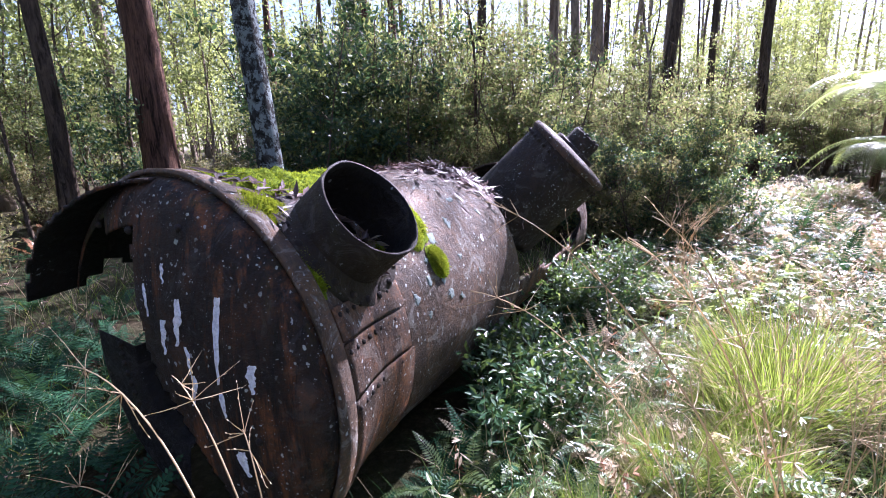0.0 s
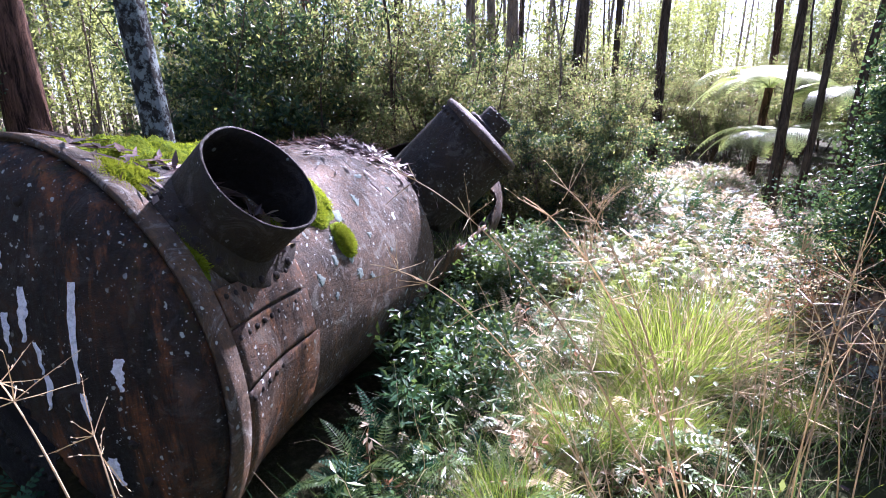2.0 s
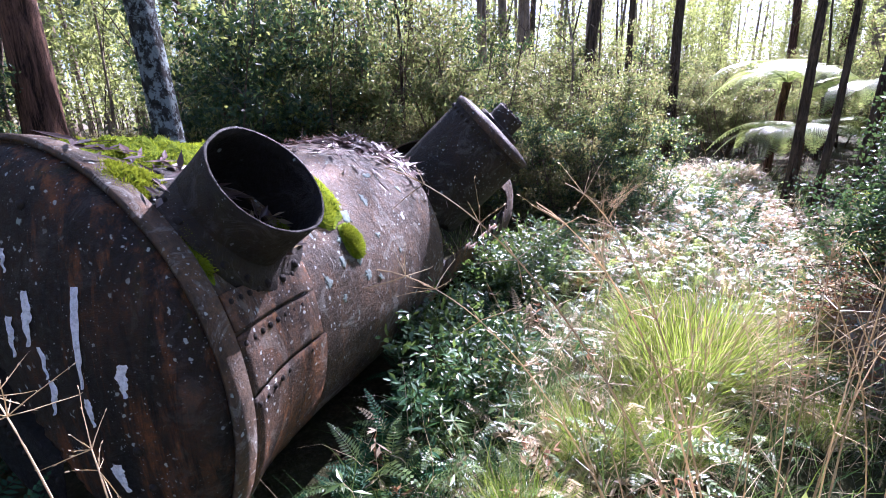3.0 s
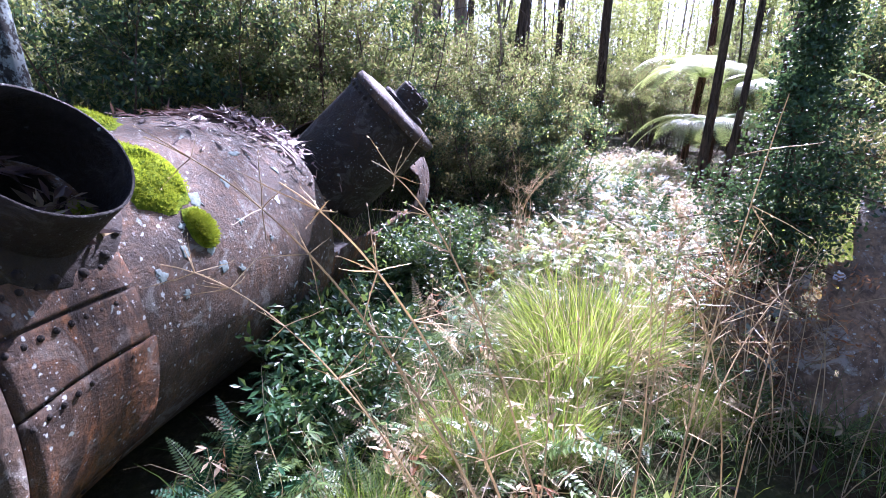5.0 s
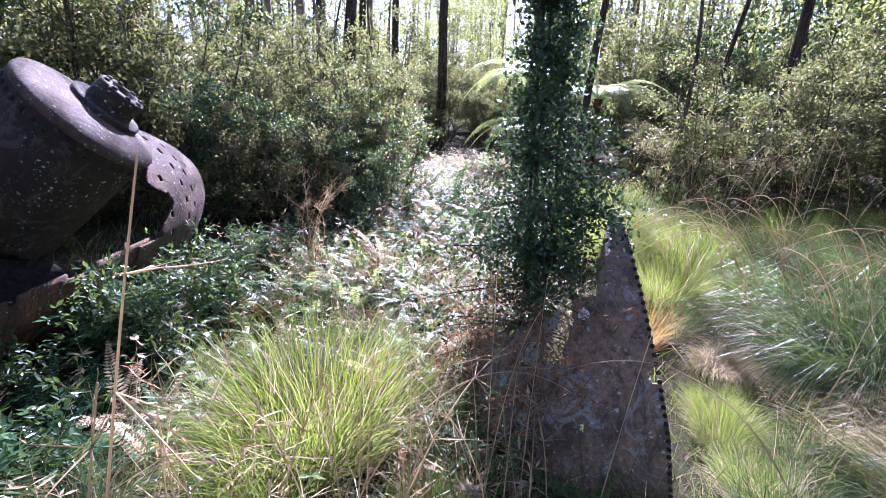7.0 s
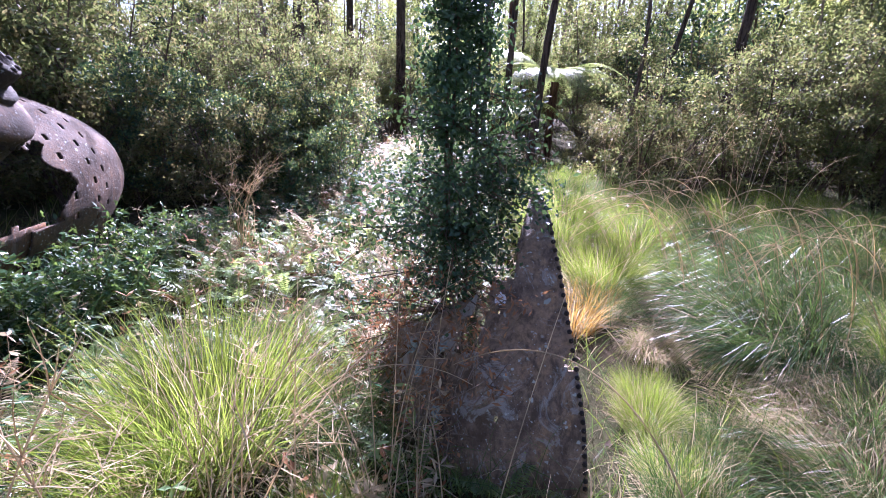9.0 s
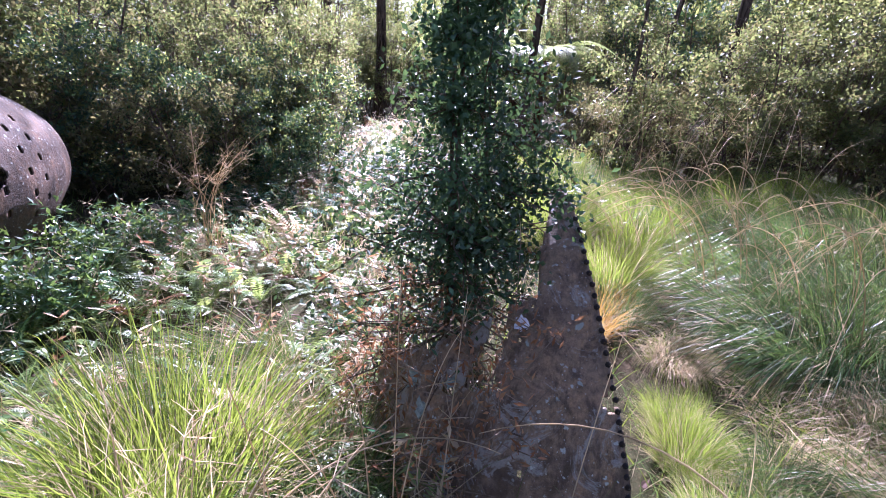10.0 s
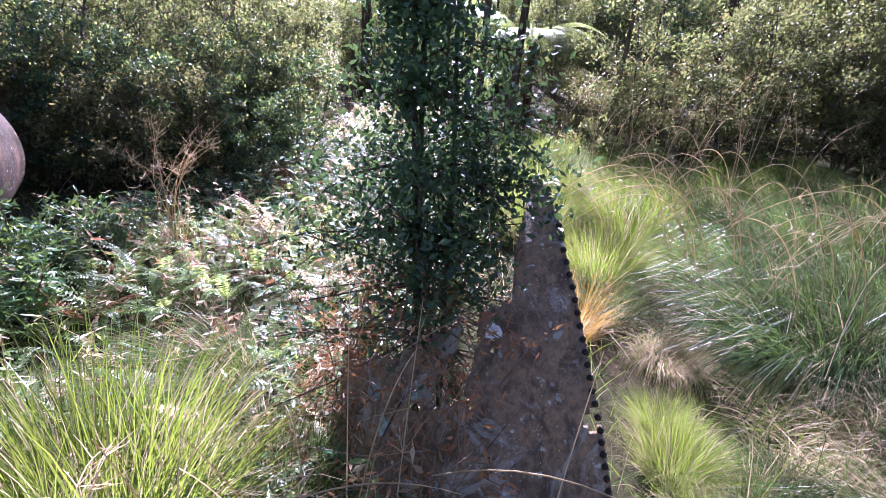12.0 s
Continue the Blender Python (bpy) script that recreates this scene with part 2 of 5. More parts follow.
BARK_TWIG = bark_mat("bark_twig", (0.05, 0.035, 0.025), (0.2, 0.15, 0.11), 0.3, 20.0)


# ---- mesh tools ----
def mesh_of(name, verts, faces, mats=(), smooth=False, idx=None):
    me = bpy.data.meshes.new(name)
    me.from_pydata([tuple(v) for v in verts], [], [tuple(f) for f in faces])
    for m in mats:
        me.materials.append(m)
    if idx is not None:
        me.polygons.foreach_set("material_index", idx)
    if smooth:
        me.polygons.foreach_set("use_smooth", [True] * len(me.polygons))
    me.update()
    return me


def part(name, me, parent=None, label="", m=None):
    ob = new(name, me)
    ob.parent = parent
    if m is not None:
        ob.matrix_basis = m
    return tagged(ob, label)


def holder(name, m, label, category, group="", kind=""):
    ob = new(name)
    ob.empty_display_size = 0.1
    ob.matrix_basis = m
    return tagged(ob, label, category, group, kind)


class Buf:
    """Collects verts and faces of one mesh."""

    def __init__(self):
        self.v, self.f, self.i = [], [], []

    def quadstrip(self, rows, closed=True, mat=0):
        base = len(self.v)
        k = len(rows[0])
        for r in rows:
            self.v.extend(r)
        for a in range(len(rows) - 1):
            for b in range(k if closed else k - 1):
                c = (b + 1) % k
                self.f.append((base + a * k + b, base + a * k + c, base + (a + 1) * k + c, base + (a + 1) * k + b))
                self.i.append(mat)

    def tube(self, pts, radii, sides=6, mat=0, cap=True):
        pts = [Vector(p) for p in pts]
        rows = []
        for k, p in enumerate(pts):
            d = (pts[min(k + 1, len(pts) - 1)] - pts[max(k - 1, 0)]).normalized()
            a = d.orthogonal().normalized() if abs(d.z) < 0.9 else Vector((1, 0, 0)).cross(d).normalized()
            b = d.cross(a)
            rows.append([p + radii[k] * (math.cos(q) * a + math.sin(q) * b) for q in (2 * math.pi * j / sides for j in range(sides))])
        base = len(self.v)
        self.quadstrip(rows, True, mat)
        if cap:
            self.f.append(tuple(range(base + sides - 1, base - 1, -1)))
            self.f.append(tuple(base + (len(pts) - 1) * sides + j for j in range(sides)))
            self.i += [mat, mat]

    def blade(self, p, way, length, width, droop, mat=0, segs=3, side=None):
        """A tapering grass blade that bends over."""
        p, way = Vector(p), Vector(way).normalized()
        side = side or way.cross(Vector((random.uniform(-1, 1), random.uniform(-1, 1), random.uniform(-0.3, 0.3)))).normalized()
        base = len(self.v)
        q, dvec = p.copy(), way.copy()
        for k in range(segs + 1):
            w = width * (1 - k / segs) ** 0.7 * 0.5
            if k < segs:
                self.v += [q - side * w, q + side * w]
            else:
                self.v.append(q.copy())
            q = q + dvec * (length / segs)
            dvec = (dvec + Vector((way.x * 0.3, way.y * 0.3, -droop)) * (1.0 / segs) * (0.6 + k)).normalized()
        for k in range(segs - 1):
            a = base + 2 * k
            self.f.append((a, a + 1, a + 3, a + 2))
            self.i.append(mat)
        a = base + 2 * (segs - 1)
        self.f.append((a, a + 1, a + 2))
        self.i.append(mat)

    def leaf(self, p, way, up, length, width, mat=0):
        """A pointed leaf folded along its rib."""
        p, way, up = Vector(p), Vector(way), Vector(up)
        s = way.cross(up)
        s = s.normalized() if s.length > 1e-4 else way.orthogonal().normalized()
        b = len(self.v)
        m = p + way * length * 0.45
        self.v += [p, m - s * width * 0.5 + up * width * 0.12, p + way * length, m + s * width * 0.5 + up * width * 0.12]
        self.f.append((b, b + 1, b + 2, b + 3))
        self.i.append(mat)

    def mesh(self, name, mats, smooth=False):
        return mesh_of(name, self.v, self.f, mats, smooth, self.i)


def rnd(a, b):
    return random.uniform(a, b)


def any_way(up=0.0):
    v = Vector((random.gauss(0, 1), random.gauss(0, 1), random.gauss(0, 1) + up))
    return v.normalized() if v.length > 1e-5 else Vector((0, 0, 1))


def limb_path(p, way, length, n, wob, lift):
    pts = [Vector(p)]
    d = Vector(way).normalized()
    for _ in range(n):
        d = (d + wob * any_way() + Vector((0, 0, lift))).normalized()
        pts.append(pts[-1] + d * (length / n))
    return pts


# ---- ground ----
def gz(x, y):
    r = math.hypot(x - 1.2, y - 1.5)
    return -0.1 + 0.035 * max(0.0, min(r, 40) - 4.5) + 0.05 * noise.noise((x * 0.6, y * 0.6, 3.0)) + 0.25 * min(1, r / 14) * noise.noise((x * 0.12, y * 0.12, 9.0))


def build_ground():
    rings = [0.0]
    while rings[-1] < 900:
        rings.append(rings[-1] * 1.055 + 0.07)
    rows = []
    for r in rings:
        rows.append([(1.2 + r * math.cos(a), 1.5 + r * math.sin(a), gz(1.2 + r * math.cos(a), 1.5 + r * math.sin(a))) for a in (2 * math.pi * k / 120 for k in range(120))])
    b = Buf()
    b.quadstrip(rows)
    tagged(part("ground", b.mesh("ground", [SOIL], True)), "uneven forest floor of dark soil, leaf litter and thin grass", "ground", kind="structure")


build_ground()


# ---- the rusted boiler ----
AXIS = radians(61.2)
D_, N_, UP_ = Vector((math.cos(AXIS), math.sin(AXIS), 0)), Vector((math.sin(AXIS), -math.cos(AXIS), 0)), Vector((0, 0, 1))
ROLL = 39.0
A_ = math.cos(radians(ROLL)) * N_ + math.sin(radians(ROLL)) * UP_
Y_ = A_.cross(D_)
F_ = Vector((-1.06, 1.64, 0.56))
BOILER = Matrix(((D_.x, Y_.x, A_.x, F_.x), (D_.y, Y_.y, A_.y, F_.y), (D_.z, Y_.z, A_.z, F_.z), (0, 0, 0, 1)))


def cyl(x, phi, r):
    """Boiler frame: x along the barrel, phi degrees from level towards the sky, r from the barrel's axis."""
    s = radians(phi - ROLL)
    return Vector((x, r * math.sin(s), r * math.cos(s)))


def ragged(p, scale, amount):
    return amount * (noise.noise(Vector(p) * scale) + 0.5 * noise.noise(Vector(p) * scale * 2.7))


def shell(keep, prof, phis, thick=0.012, dent=0.008):
    """A plate shell of revolution: prof is rows of (x, r). Cells whose middle fails keep() are gone."""
    b = Buf()
    np_, nx = len(phis), len(prof)

    def at(i, j, off):
        x, r = prof[i]
        p = cyl(x, phis[j], r)
        q = ragged(p, 2.2, dent) + ragged(p, 7.0, dent * 0.25)
        return cyl(x, phis[j], r + off + q)

    on = [[keep((prof[i][0] + prof[i + 1][0]) / 2, (phis[j] + phis[j + 1]) / 2, (prof[i][1] + prof[i + 1][1]) / 2) for j in range(np_ - 1)] for i in range(nx - 1)]
    for off in (0, -thick):
        for i in range(nx):
            for j in range(np_):
                b.v.append(at(i, j, off))
    n1 = nx * np_
    gid = lambda i, j: i * np_ + j
    for i in range(nx - 1):
        for j in range(np_ - 1):
            if not on[i][j]:
                continue
            a, c, e, g = gid(i, j), gid(i, j + 1), gid(i + 1, j + 1), gid(i + 1, j)
            b.f.append((a, g, e, c)); b.i.append(0)
            b.f.append((a + n1, c + n1, e + n1, g + n1)); b.i.append(1)
            for di, dj, u, v in ((-1, 0, a, c), (1, 0, e, g), (0, -1, g, a), (0, 1, c, e)):
                ii, jj = i + di, j + dj
                if not (0 <= ii < nx - 1 and 0 <= jj < np_ - 1 and on[ii][jj]):
                    b.f.append((u, v, v + n1, u + n1)); b.i.append(0)
    return b


def span(a, b, n):
    return [a + (b - a) * k / n for k in range(n + 1)]


PX, PY, PR = 0.418, 0.065, 0.211
SX, SY, SR = 2.87, 0.10, 0.36


def rivet_mesh(r):
    b = Buf()
    rows = [[(q * r * math.cos(t), q * r * math.sin(t), h * r) for t in (k * math.pi / 4 for k in range(8))] for q, h in ((1.0, -0.15), (0.9, 0.3), (0.55, 0.6), (0.1, 0.7))]
    b.quadstrip(rows)
    return b.mesh("rivet", [RUST_STACK], True)


RIVET = rivet_mesh(0.017)
RIVET_SMALL = rivet_mesh(0.0105)


def put_rivet(p, normal, parent, me=None, name="rivet"):
    q = Vector(normal).to_track_quat("Z", "Y").to_matrix().to_4x4()
    return part(name, me or RIVET, parent, m=Matrix.Translation(p) @ q)


def build_boiler():
    top = holder("rusted_boiler", BOILER, "toppled rusted riveted steam boiler with flaking brown plates", "boiler")

    def in_pipe(x, phi, r):
        p = cyl(x, phi, r)
        return (p.x - PX) ** 2 + (p.y - PY) ** 2 < (PR - 0.03) ** 2 and p.z > 0

    def keep_barrel(x, phi, r):
        if in_pipe(x, phi, r):
            return False
        if x < 0.95 + ragged((x, phi * 0.03, 1), 2.5, 0.2) and 152 + ragged((x * 3, phi * 0.02, 0), 2, 10) < phi < 262:
            return False
        return True

    prof = [(0.07, 0.80), (0.12, 0.795), (0.2, 0.775), (0.3, 0.74), (0.4, 0.718), (0.5, 0.71)] + [(x, 0.71) for x in span(0.58, 1.92, 24)]
    phis = span(-85, 275, 150)
    body = part("barrel", shell(keep_barrel, prof, phis).mesh("barrel", [RUST_BARREL, RUST_INSIDE_SHADED], True), top, "grey-brown barrel plates with lichen")

    # the end plate with its rounded shoulder, burnt out on one side
    def keep_face(x, phi, r):
        p = cyl(x, phi, r)
        lat, up = r * math.cos(radians(phi)), r * math.sin(radians(phi))
        e = ragged((lat, up, 2), 4, 0.05)
        if r > 0.7 + e * 0.4:
            return not (157 + 60 * e < phi < 262)
        if lat < 0.03 + e - 0.12 * max(0, up) and up < 0.6 + e:
            return False
        if lat < 0.36 and up < 0.16 - 1.57 * (lat - 0.03) + e:
            return False
        return True

    fp = [(-0.095 + 0.075 * (r / 0.7) ** 3, r) for r in span(0.02, 0.70, 18)] + [(-0.005, 0.73), (0.014, 0.755), (0.036, 0.775), (0.065, 0.788), (0.12, 0.787)]
    face = part("end_plate", shell(keep_face, fp, span(-85, 275, 160), 0.014, 0.005).mesh("end_plate", [RUST_FACE, RUST_INSIDE_SHADED], True), top, "dark end plate streaked with white and orange, partly rusted away")
    # strap behind the shoulder
    strap = [(0.055, 0.808), (0.06, 0.818), (0.13, 0.812), (0.135, 0.80)]
    part("strap", shell(lambda x, phi, r: phi < 128 + ragged((phi, x, 0), 3, 3), strap, span(-70, 150, 110), 0.01, 0.006).mesh("strap", [RUST_BARREL, RUST_INSIDE_SHADED], True), top)
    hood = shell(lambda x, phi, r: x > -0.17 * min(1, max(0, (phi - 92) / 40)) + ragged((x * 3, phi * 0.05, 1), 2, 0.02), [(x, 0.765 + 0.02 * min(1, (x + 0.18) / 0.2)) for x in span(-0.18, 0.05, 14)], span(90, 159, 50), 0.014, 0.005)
    part("hood", hood.mesh("hood", [RUST_FACE, RUST_INSIDE_SHADED], True), top, "ragged overhanging shoulder of the end plate")
    # white runs down the end plate
    def run(lat, up, length, width, bend):
        b = Buf()
        rows = []
        for k in span(0, 1, 22):
            w = width * (0.35 + 0.65 * math.sin(math.pi * min(1, k * 1.15 + 0.12)) ** 0.6) * (0.55 + 0.9 * abs(noise.noise((k * 6, lat * 9, up))))
            c = lat + bend * k * length + 0.014 * noise.noise((k * 4, lat * 5, 1))
            z = up - k * length
            rows.append([cyl(-0.0985 + 0.075 * (math.hypot(z, c + s * w) / 0.7) ** 3 - 0.004 * e, math.degrees(math.atan2(z, c + s * w)), math.hypot(z, c + s * w)) for s, e in ((-0.5, 0), (-0.3, 1), (0.3, 1), (0.5, 0))])
        b.quadstrip(rows, False)
        return b.mesh("white_run", [WHITE_CRUST])

    for lat, up, ln, w, bend in ((0.235, 0.385, 0.17, 0.05, -0.12), (0.26, 0.22, 0.1, 0.022, 0.1), (0.42, 0.41, 0.3, 0.042, -0.05), (0.41, 0.08, 0.09, 0.03, 0.1), (0.285, 0.12, 0.12, 0.035, -0.2), (0.15, 0.3, 0.13, 0.04, -0.1), (0.16, 0.5, 0.07, 0.018, 0), (0.55, 0.2, 0.1, 0.05, 0), (0.05, 0.42, 0.12, 0.018, 0.1), (0.66, -0.28, 0.06, 0.05, 0), (0.46, -0.13, 0.1, 0.06, 0.2)):
        part("white_run", run(lat, up, ln, w, bend), face, "chalky white streak")
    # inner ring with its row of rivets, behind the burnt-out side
    inner = part("inner_ring", shell(lambda x, phi, r: True, [(0.02, 0.62), (0.03, 0.5), (0.035, 0.36), (0.3, 0.35)], span(172, 262, 40), 0.012, 0.01).mesh("inner_ring", [RUST_FACE, RUST_INSIDE_SHADED], True), top)
    for phi in span(175, 258, 14):
        put_rivet(cyl(0.03, phi, 0.46), (-1, 0, 0), inner)
    # the firehole stub and bolts on the end plate
    for phi, r in ((96, 0.6), (118, 0.68), (70, 0.66), (-20, 0.6), (-8, 0.55), (-32, 0.55)):
        put_rivet(cyl(-0.093 + 0.075 * (r / 0.7) ** 3, phi, r), (-1, 0, 0), face, name="bolt")
    # side plates below the pipe
    for lo, hi, x1, off, mat in ((2.5, 16.4, 0.6, 0.012, RUST_ORANGE), (17.4, 26, 0.6, 0.02, RUST_ORANGE), (-33, 1.7, 0.62, 0.014, RUST_ORANGE), (-62, -34, 0.52, 0.01, RUST_ORANGE)):
        pr = [(x, r + off) for x, r in ((0.14, 0.79), (0.2, 0.776), (0.3, 0.742), (0.4, 0.72), (0.5, 0.712), (x1, 0.71))]
        pl = part("side_plate", shell(lambda x, phi, r: ragged((x * 4, phi * 0.1, lo), 2, 0.1) < 0.085, pr, span(lo, hi, 16), 0.012, 0.006).mesh("side_plate", [mat, RUST_INSIDE_SHADED], True), top, "orange-brown riveted side plate")
        for k in range(8):
            x = 0.17 + 0.05 * k
            r = 0.79 - 0.08 * min(1, max(0, (x - 0.14) / 0.3))
            put_rivet(cyl(x, hi - 2.2, r + off), cyl(0, hi - 2.2, 1), pl, RIVET_SMALL)
    # steam outlet pipe: open, with a saddle flange
    b = Buf()
    sides = 56
    rows = []
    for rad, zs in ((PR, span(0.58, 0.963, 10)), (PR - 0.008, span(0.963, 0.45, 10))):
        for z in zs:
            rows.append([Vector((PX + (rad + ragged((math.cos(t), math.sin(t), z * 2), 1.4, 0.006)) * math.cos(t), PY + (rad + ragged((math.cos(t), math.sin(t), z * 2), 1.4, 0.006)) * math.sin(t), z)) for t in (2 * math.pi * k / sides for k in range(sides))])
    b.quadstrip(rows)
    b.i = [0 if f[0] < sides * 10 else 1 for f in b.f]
    pipe = part("outlet_pipe", b.mesh("outlet_pipe", [RUST_STACK, RUST_INSIDE_SHADED], True), top, "open rusted pipe stub with a thin rim")
    b = Buf()
    rows = []
    for rr in (PR - 0.004, PR + 0.03, PR + 0.075, PR + 0.08):
        row = []
        for k in range(sides):
            t = 2 * math.pi * k / sides
            x, y = PX + rr * math.cos(t), PY + rr * math.sin(t)
            base = 0.80 - 0.09 * min(1, max(0, (x - 0.1) / 0.35))
            row.append(Vector((x, y, math.sqrt(max(0.01, base * base - y * y)) + (0.05 if rr < PR else 0.03 if rr < PR + 0.05 else 0.022 if rr < PR + 0.078 else -0.005))))
        rows.append(row)
    b.quadstrip(rows)
    fl = part("saddle_flange", b.mesh("saddle_flange", [RUST_STACK], True), pipe)
    for k in range(18):
        t = 2 * math.pi * k / 18
        x, y = PX + (PR + 0.052) * math.cos(t), PY + (PR + 0.052) * math.sin(t)
        base = 0.80 - 0.09 * min(1, max(0, (x - 0.1) / 0.35))
        put_rivet((x, y, math.sqrt(base * base - y * y) + 0.026), (0, y, 0.7), fl)
    # smoke stack stub with a domed cap
    b = Buf()
    rows = []
    zs = span(0.24, 1.075, 18)
    for z in zs:
        rows.append([Vector((SX + (SR + 0.012 * (1 - (z - 0.4) / 0.67) + ragged((math.cos(t), math.sin(t), z), 1.6, 0.006)) * math.cos(t), SY + (SR + ragged((math.cos(t), math.sin(t), z), 1.6, 0.006)) * math.sin(t), z + (0.07 * ragged((math.cos(t), math.sin(t), 8), 4.5, 1.0) + 0.1 * (-math.sin(t)) if z == zs[0] else 0))) for t in (2 * math.pi * k / 72 for k in range(72))])
    b.quadstrip(rows)
    pivot = Vector((SX, SY, 1.08))
    tilt = Vector((0, 0, 1)).rotation_difference(Vector((0.19, 0.1, 0.977))).to_matrix().to_4x4()
    stack = part("chimney_stub", b.mesh("chimney_stub", [RUST_STACK], True), top, "leaning dark stack stub", Matrix.Translation(pivot) @ tilt @ Matrix.Translation(-pivot))
    b = Buf()
    b.quadstrip([[Vector((SX + r * math.cos(t), SY + r * math.sin(t), z)) for t in (2 * math.pi * k / 72 for k in range(72))] for r, z in ((SR - 0.01, 1.03), (SR + 0.012, 1.035), (SR + 0.016, 1.06), (SR + 0.008, 1.084), (SR - 0.06, 1.098), (SR - 0.15, 1.108), (0.01, 1.115))])
    cap = part("cap", b.mesh("cap", [RUST_PALE], True), stack, "domed riveted cap with grey lichen")
    for k in range(34):
        t = 2 * math.pi * k / 34
        put_rivet((SX + (SR + 0.004) * math.cos(t), SY + (SR + 0.004) * math.sin(t), 0.99), (math.cos(t), math.sin(t), 0), stack)
    b = Buf()
    cx, cy = SX + 0.14, SY + 0.02
    b.quadstrip([[Vector((cx + r * math.cos(t), cy + r * math.sin(t), z)) for t in (2 * math.pi * k / 40 for k in range(40))] for r, z in ((0.19, 1.09), (0.19, 1.135), (0.17, 1.14), (0.13, 1.14), (0.125, 1.16), (0.125, 1.25), (0.12, 1.262), (0.07, 1.265), (0.065, 1.22), (0.005, 1.22))])
    valve = part("valve", b.mesh("valve", [RUST_STACK], True), stack, "dark bolted valve stub")
    for k in range(8):
        t = 2 * math.pi * k / 8
        put_rivet((cx + 0.1 * math.cos(t), cy + 0.1 * math.sin(t), 1.266), (0, 0, 1), valve, name="bolt")

    # remains of the smoke box under the stack
    def keep_box(x, phi, r):
        return phi < -10 + ragged((x * 1.5, 0, 4), 2, 6) or phi > 172 + ragged((x * 1.5, 0, 7), 2, 18)

    part("smoke_box", shell(keep_box, [(x, 0.66) for x in span(1.8, 3.86, 38)], span(-85, 275, 110), 0.01, 0.012).mesh("smoke_box", [RUST_ORANGE, RUST_INSIDE_SHADED], True), top, "rusted-out smoke box shell")
    # front ring with rows of empty rivet holes
    def keep_ring(x, phi, r):
        for k in range(-2, 18):
            for xx, sh in ((3.72, 0), (3.95, 6), (4.12, 0)):
                if abs((phi - 12 * k - sh) * 0.0125) < 0.019 and abs(x - xx) < 0.018:
                    return False
        if x < 3.66 + 0.1 * math.sin(phi * 0.2) and -12 < phi < 32 + ragged((x * 4, 0, 2), 2, 10):
            return False
        return phi < 150 + ragged((x * 4, phi * 0.05, 0), 2, 14)

    part("front_ring", shell(keep_ring, [(x, 0.675 - 0.32 * max(0, x - 3.9) ** 1.6) for x in span(3.3, 4.74, 90)], span(-60, 170, 230), 0.012, 0.006).mesh("front_ring", [RUST_PALE, RUST_INSIDE_SHADED], True), top, "pale rusted end ring with empty rivet holes")
    return top


boiler = build_boiler()


def moss_patch(name, x0, x1, f0, f1, radius, high, seed, label):
    """A cushion of moss that lies on the barrel."""
    b = Buf()
    nx_, nf = 44, 44
    pts = []
    for i in range(nx_ + 1):
        row = []
        for j in range(nf + 1):
            u, v = i / nx_ * 2 - 1, j / nf * 2 - 1
            x, phi = x0 + (x1 - x0) * (u + 1) / 2, f0 + (f1 - f0) * (v + 1) / 2
            edge = 1 - math.hypot(u, v) - 0.45 * abs(noise.noise((x * 5, phi * 0.08, seed)))
            h = high * max(-0.25, min(1, edge * 2.2)) * (0.75 + 0.7 * noise.noise((x * 14, phi * 0.18, seed)))
            r0 = radius(x)
            row.append(cyl(x, phi, r0 + h))
            if h > 0.004:
                nrm = cyl(0, phi, 1)
                for _ in range(3):
                    pts.append((cyl(x + rnd(-0.012, 0.012), phi + rnd(-1, 1), r0 + h * 0.9), nrm))
        b.v.extend(row)
    keepers = []
    for i in range(nx_):
        for j in range(nf):
            q = [i * (nf + 1) + j, (i + 1) * (nf + 1) + j, (i + 1) * (nf + 1) + j + 1, i * (nf + 1) + j + 1]
            if max(math.hypot(b.v[k].y, b.v[k].z) - radius(b.v[k].x) for k in q) > -0.002:
                b.f.append(tuple(q)); b.i.append(0)
    for p, nrm in pts:
        b.blade(p, nrm + 0.8 * any_way(), rnd(0.008, 0.02), 0.005, 0.3, 1, 2)
    ob = new(name, b.mesh(name, [MOSS, MOSS_HAIR]))
    ob.matrix_basis = BOILER
    tagged(ob, label, "moss")


def surf_r(x, phi):
    """The barrel's dented outer surface."""
    r = barrel_r(x)
    p = cyl(x, phi, r)
    return r + ragged(p, 2.2, 0.008) + ragged(p, 7.0, 0.002)


def barrel_r(x):
    pts = ((0.07, 0.80), (0.12, 0.795), (0.2, 0.775), (0.3, 0.74), (0.4, 0.718), (0.5, 0.71), (5, 0.71))
    for (a, ra), (c, rc) in zip(pts, pts[1:]):
        if x <= c:
            return ra + (rc - ra) * max(0, (x - a) / (c - a))
    return 0.71


moss_patch("moss_cushion", 0.16, 0.8, 64, 112, barrel_r, 0.075, 1, "thick bright green moss cushion on top of the boiler")
moss_patch("moss_cushion", 0.5, 1.22, 68, 104, barrel_r, 0.05, 2, "bright green moss patch on top of the boiler")
moss_patch("moss_cushion", 0.06, 0.34, 49, 68, barrel_r, 0.03, 3, "green moss among dead leaves by the pipe")
moss_patch("moss_cushion", 0.72, 1.06, 32, 64, barrel_r, 0.042, 4, "plump green moss tuft beside the pipe")
moss_patch("moss_cushion", 0.9, 1.05, 18, 33, barrel_r, 0.022, 5, "small dark green moss tuft on the barrel")
moss_patch("moss_cushion", 0.13, 0.19, 28, 48, barrel_r, 0.012, 6, "dark moss seam behind the end plate")


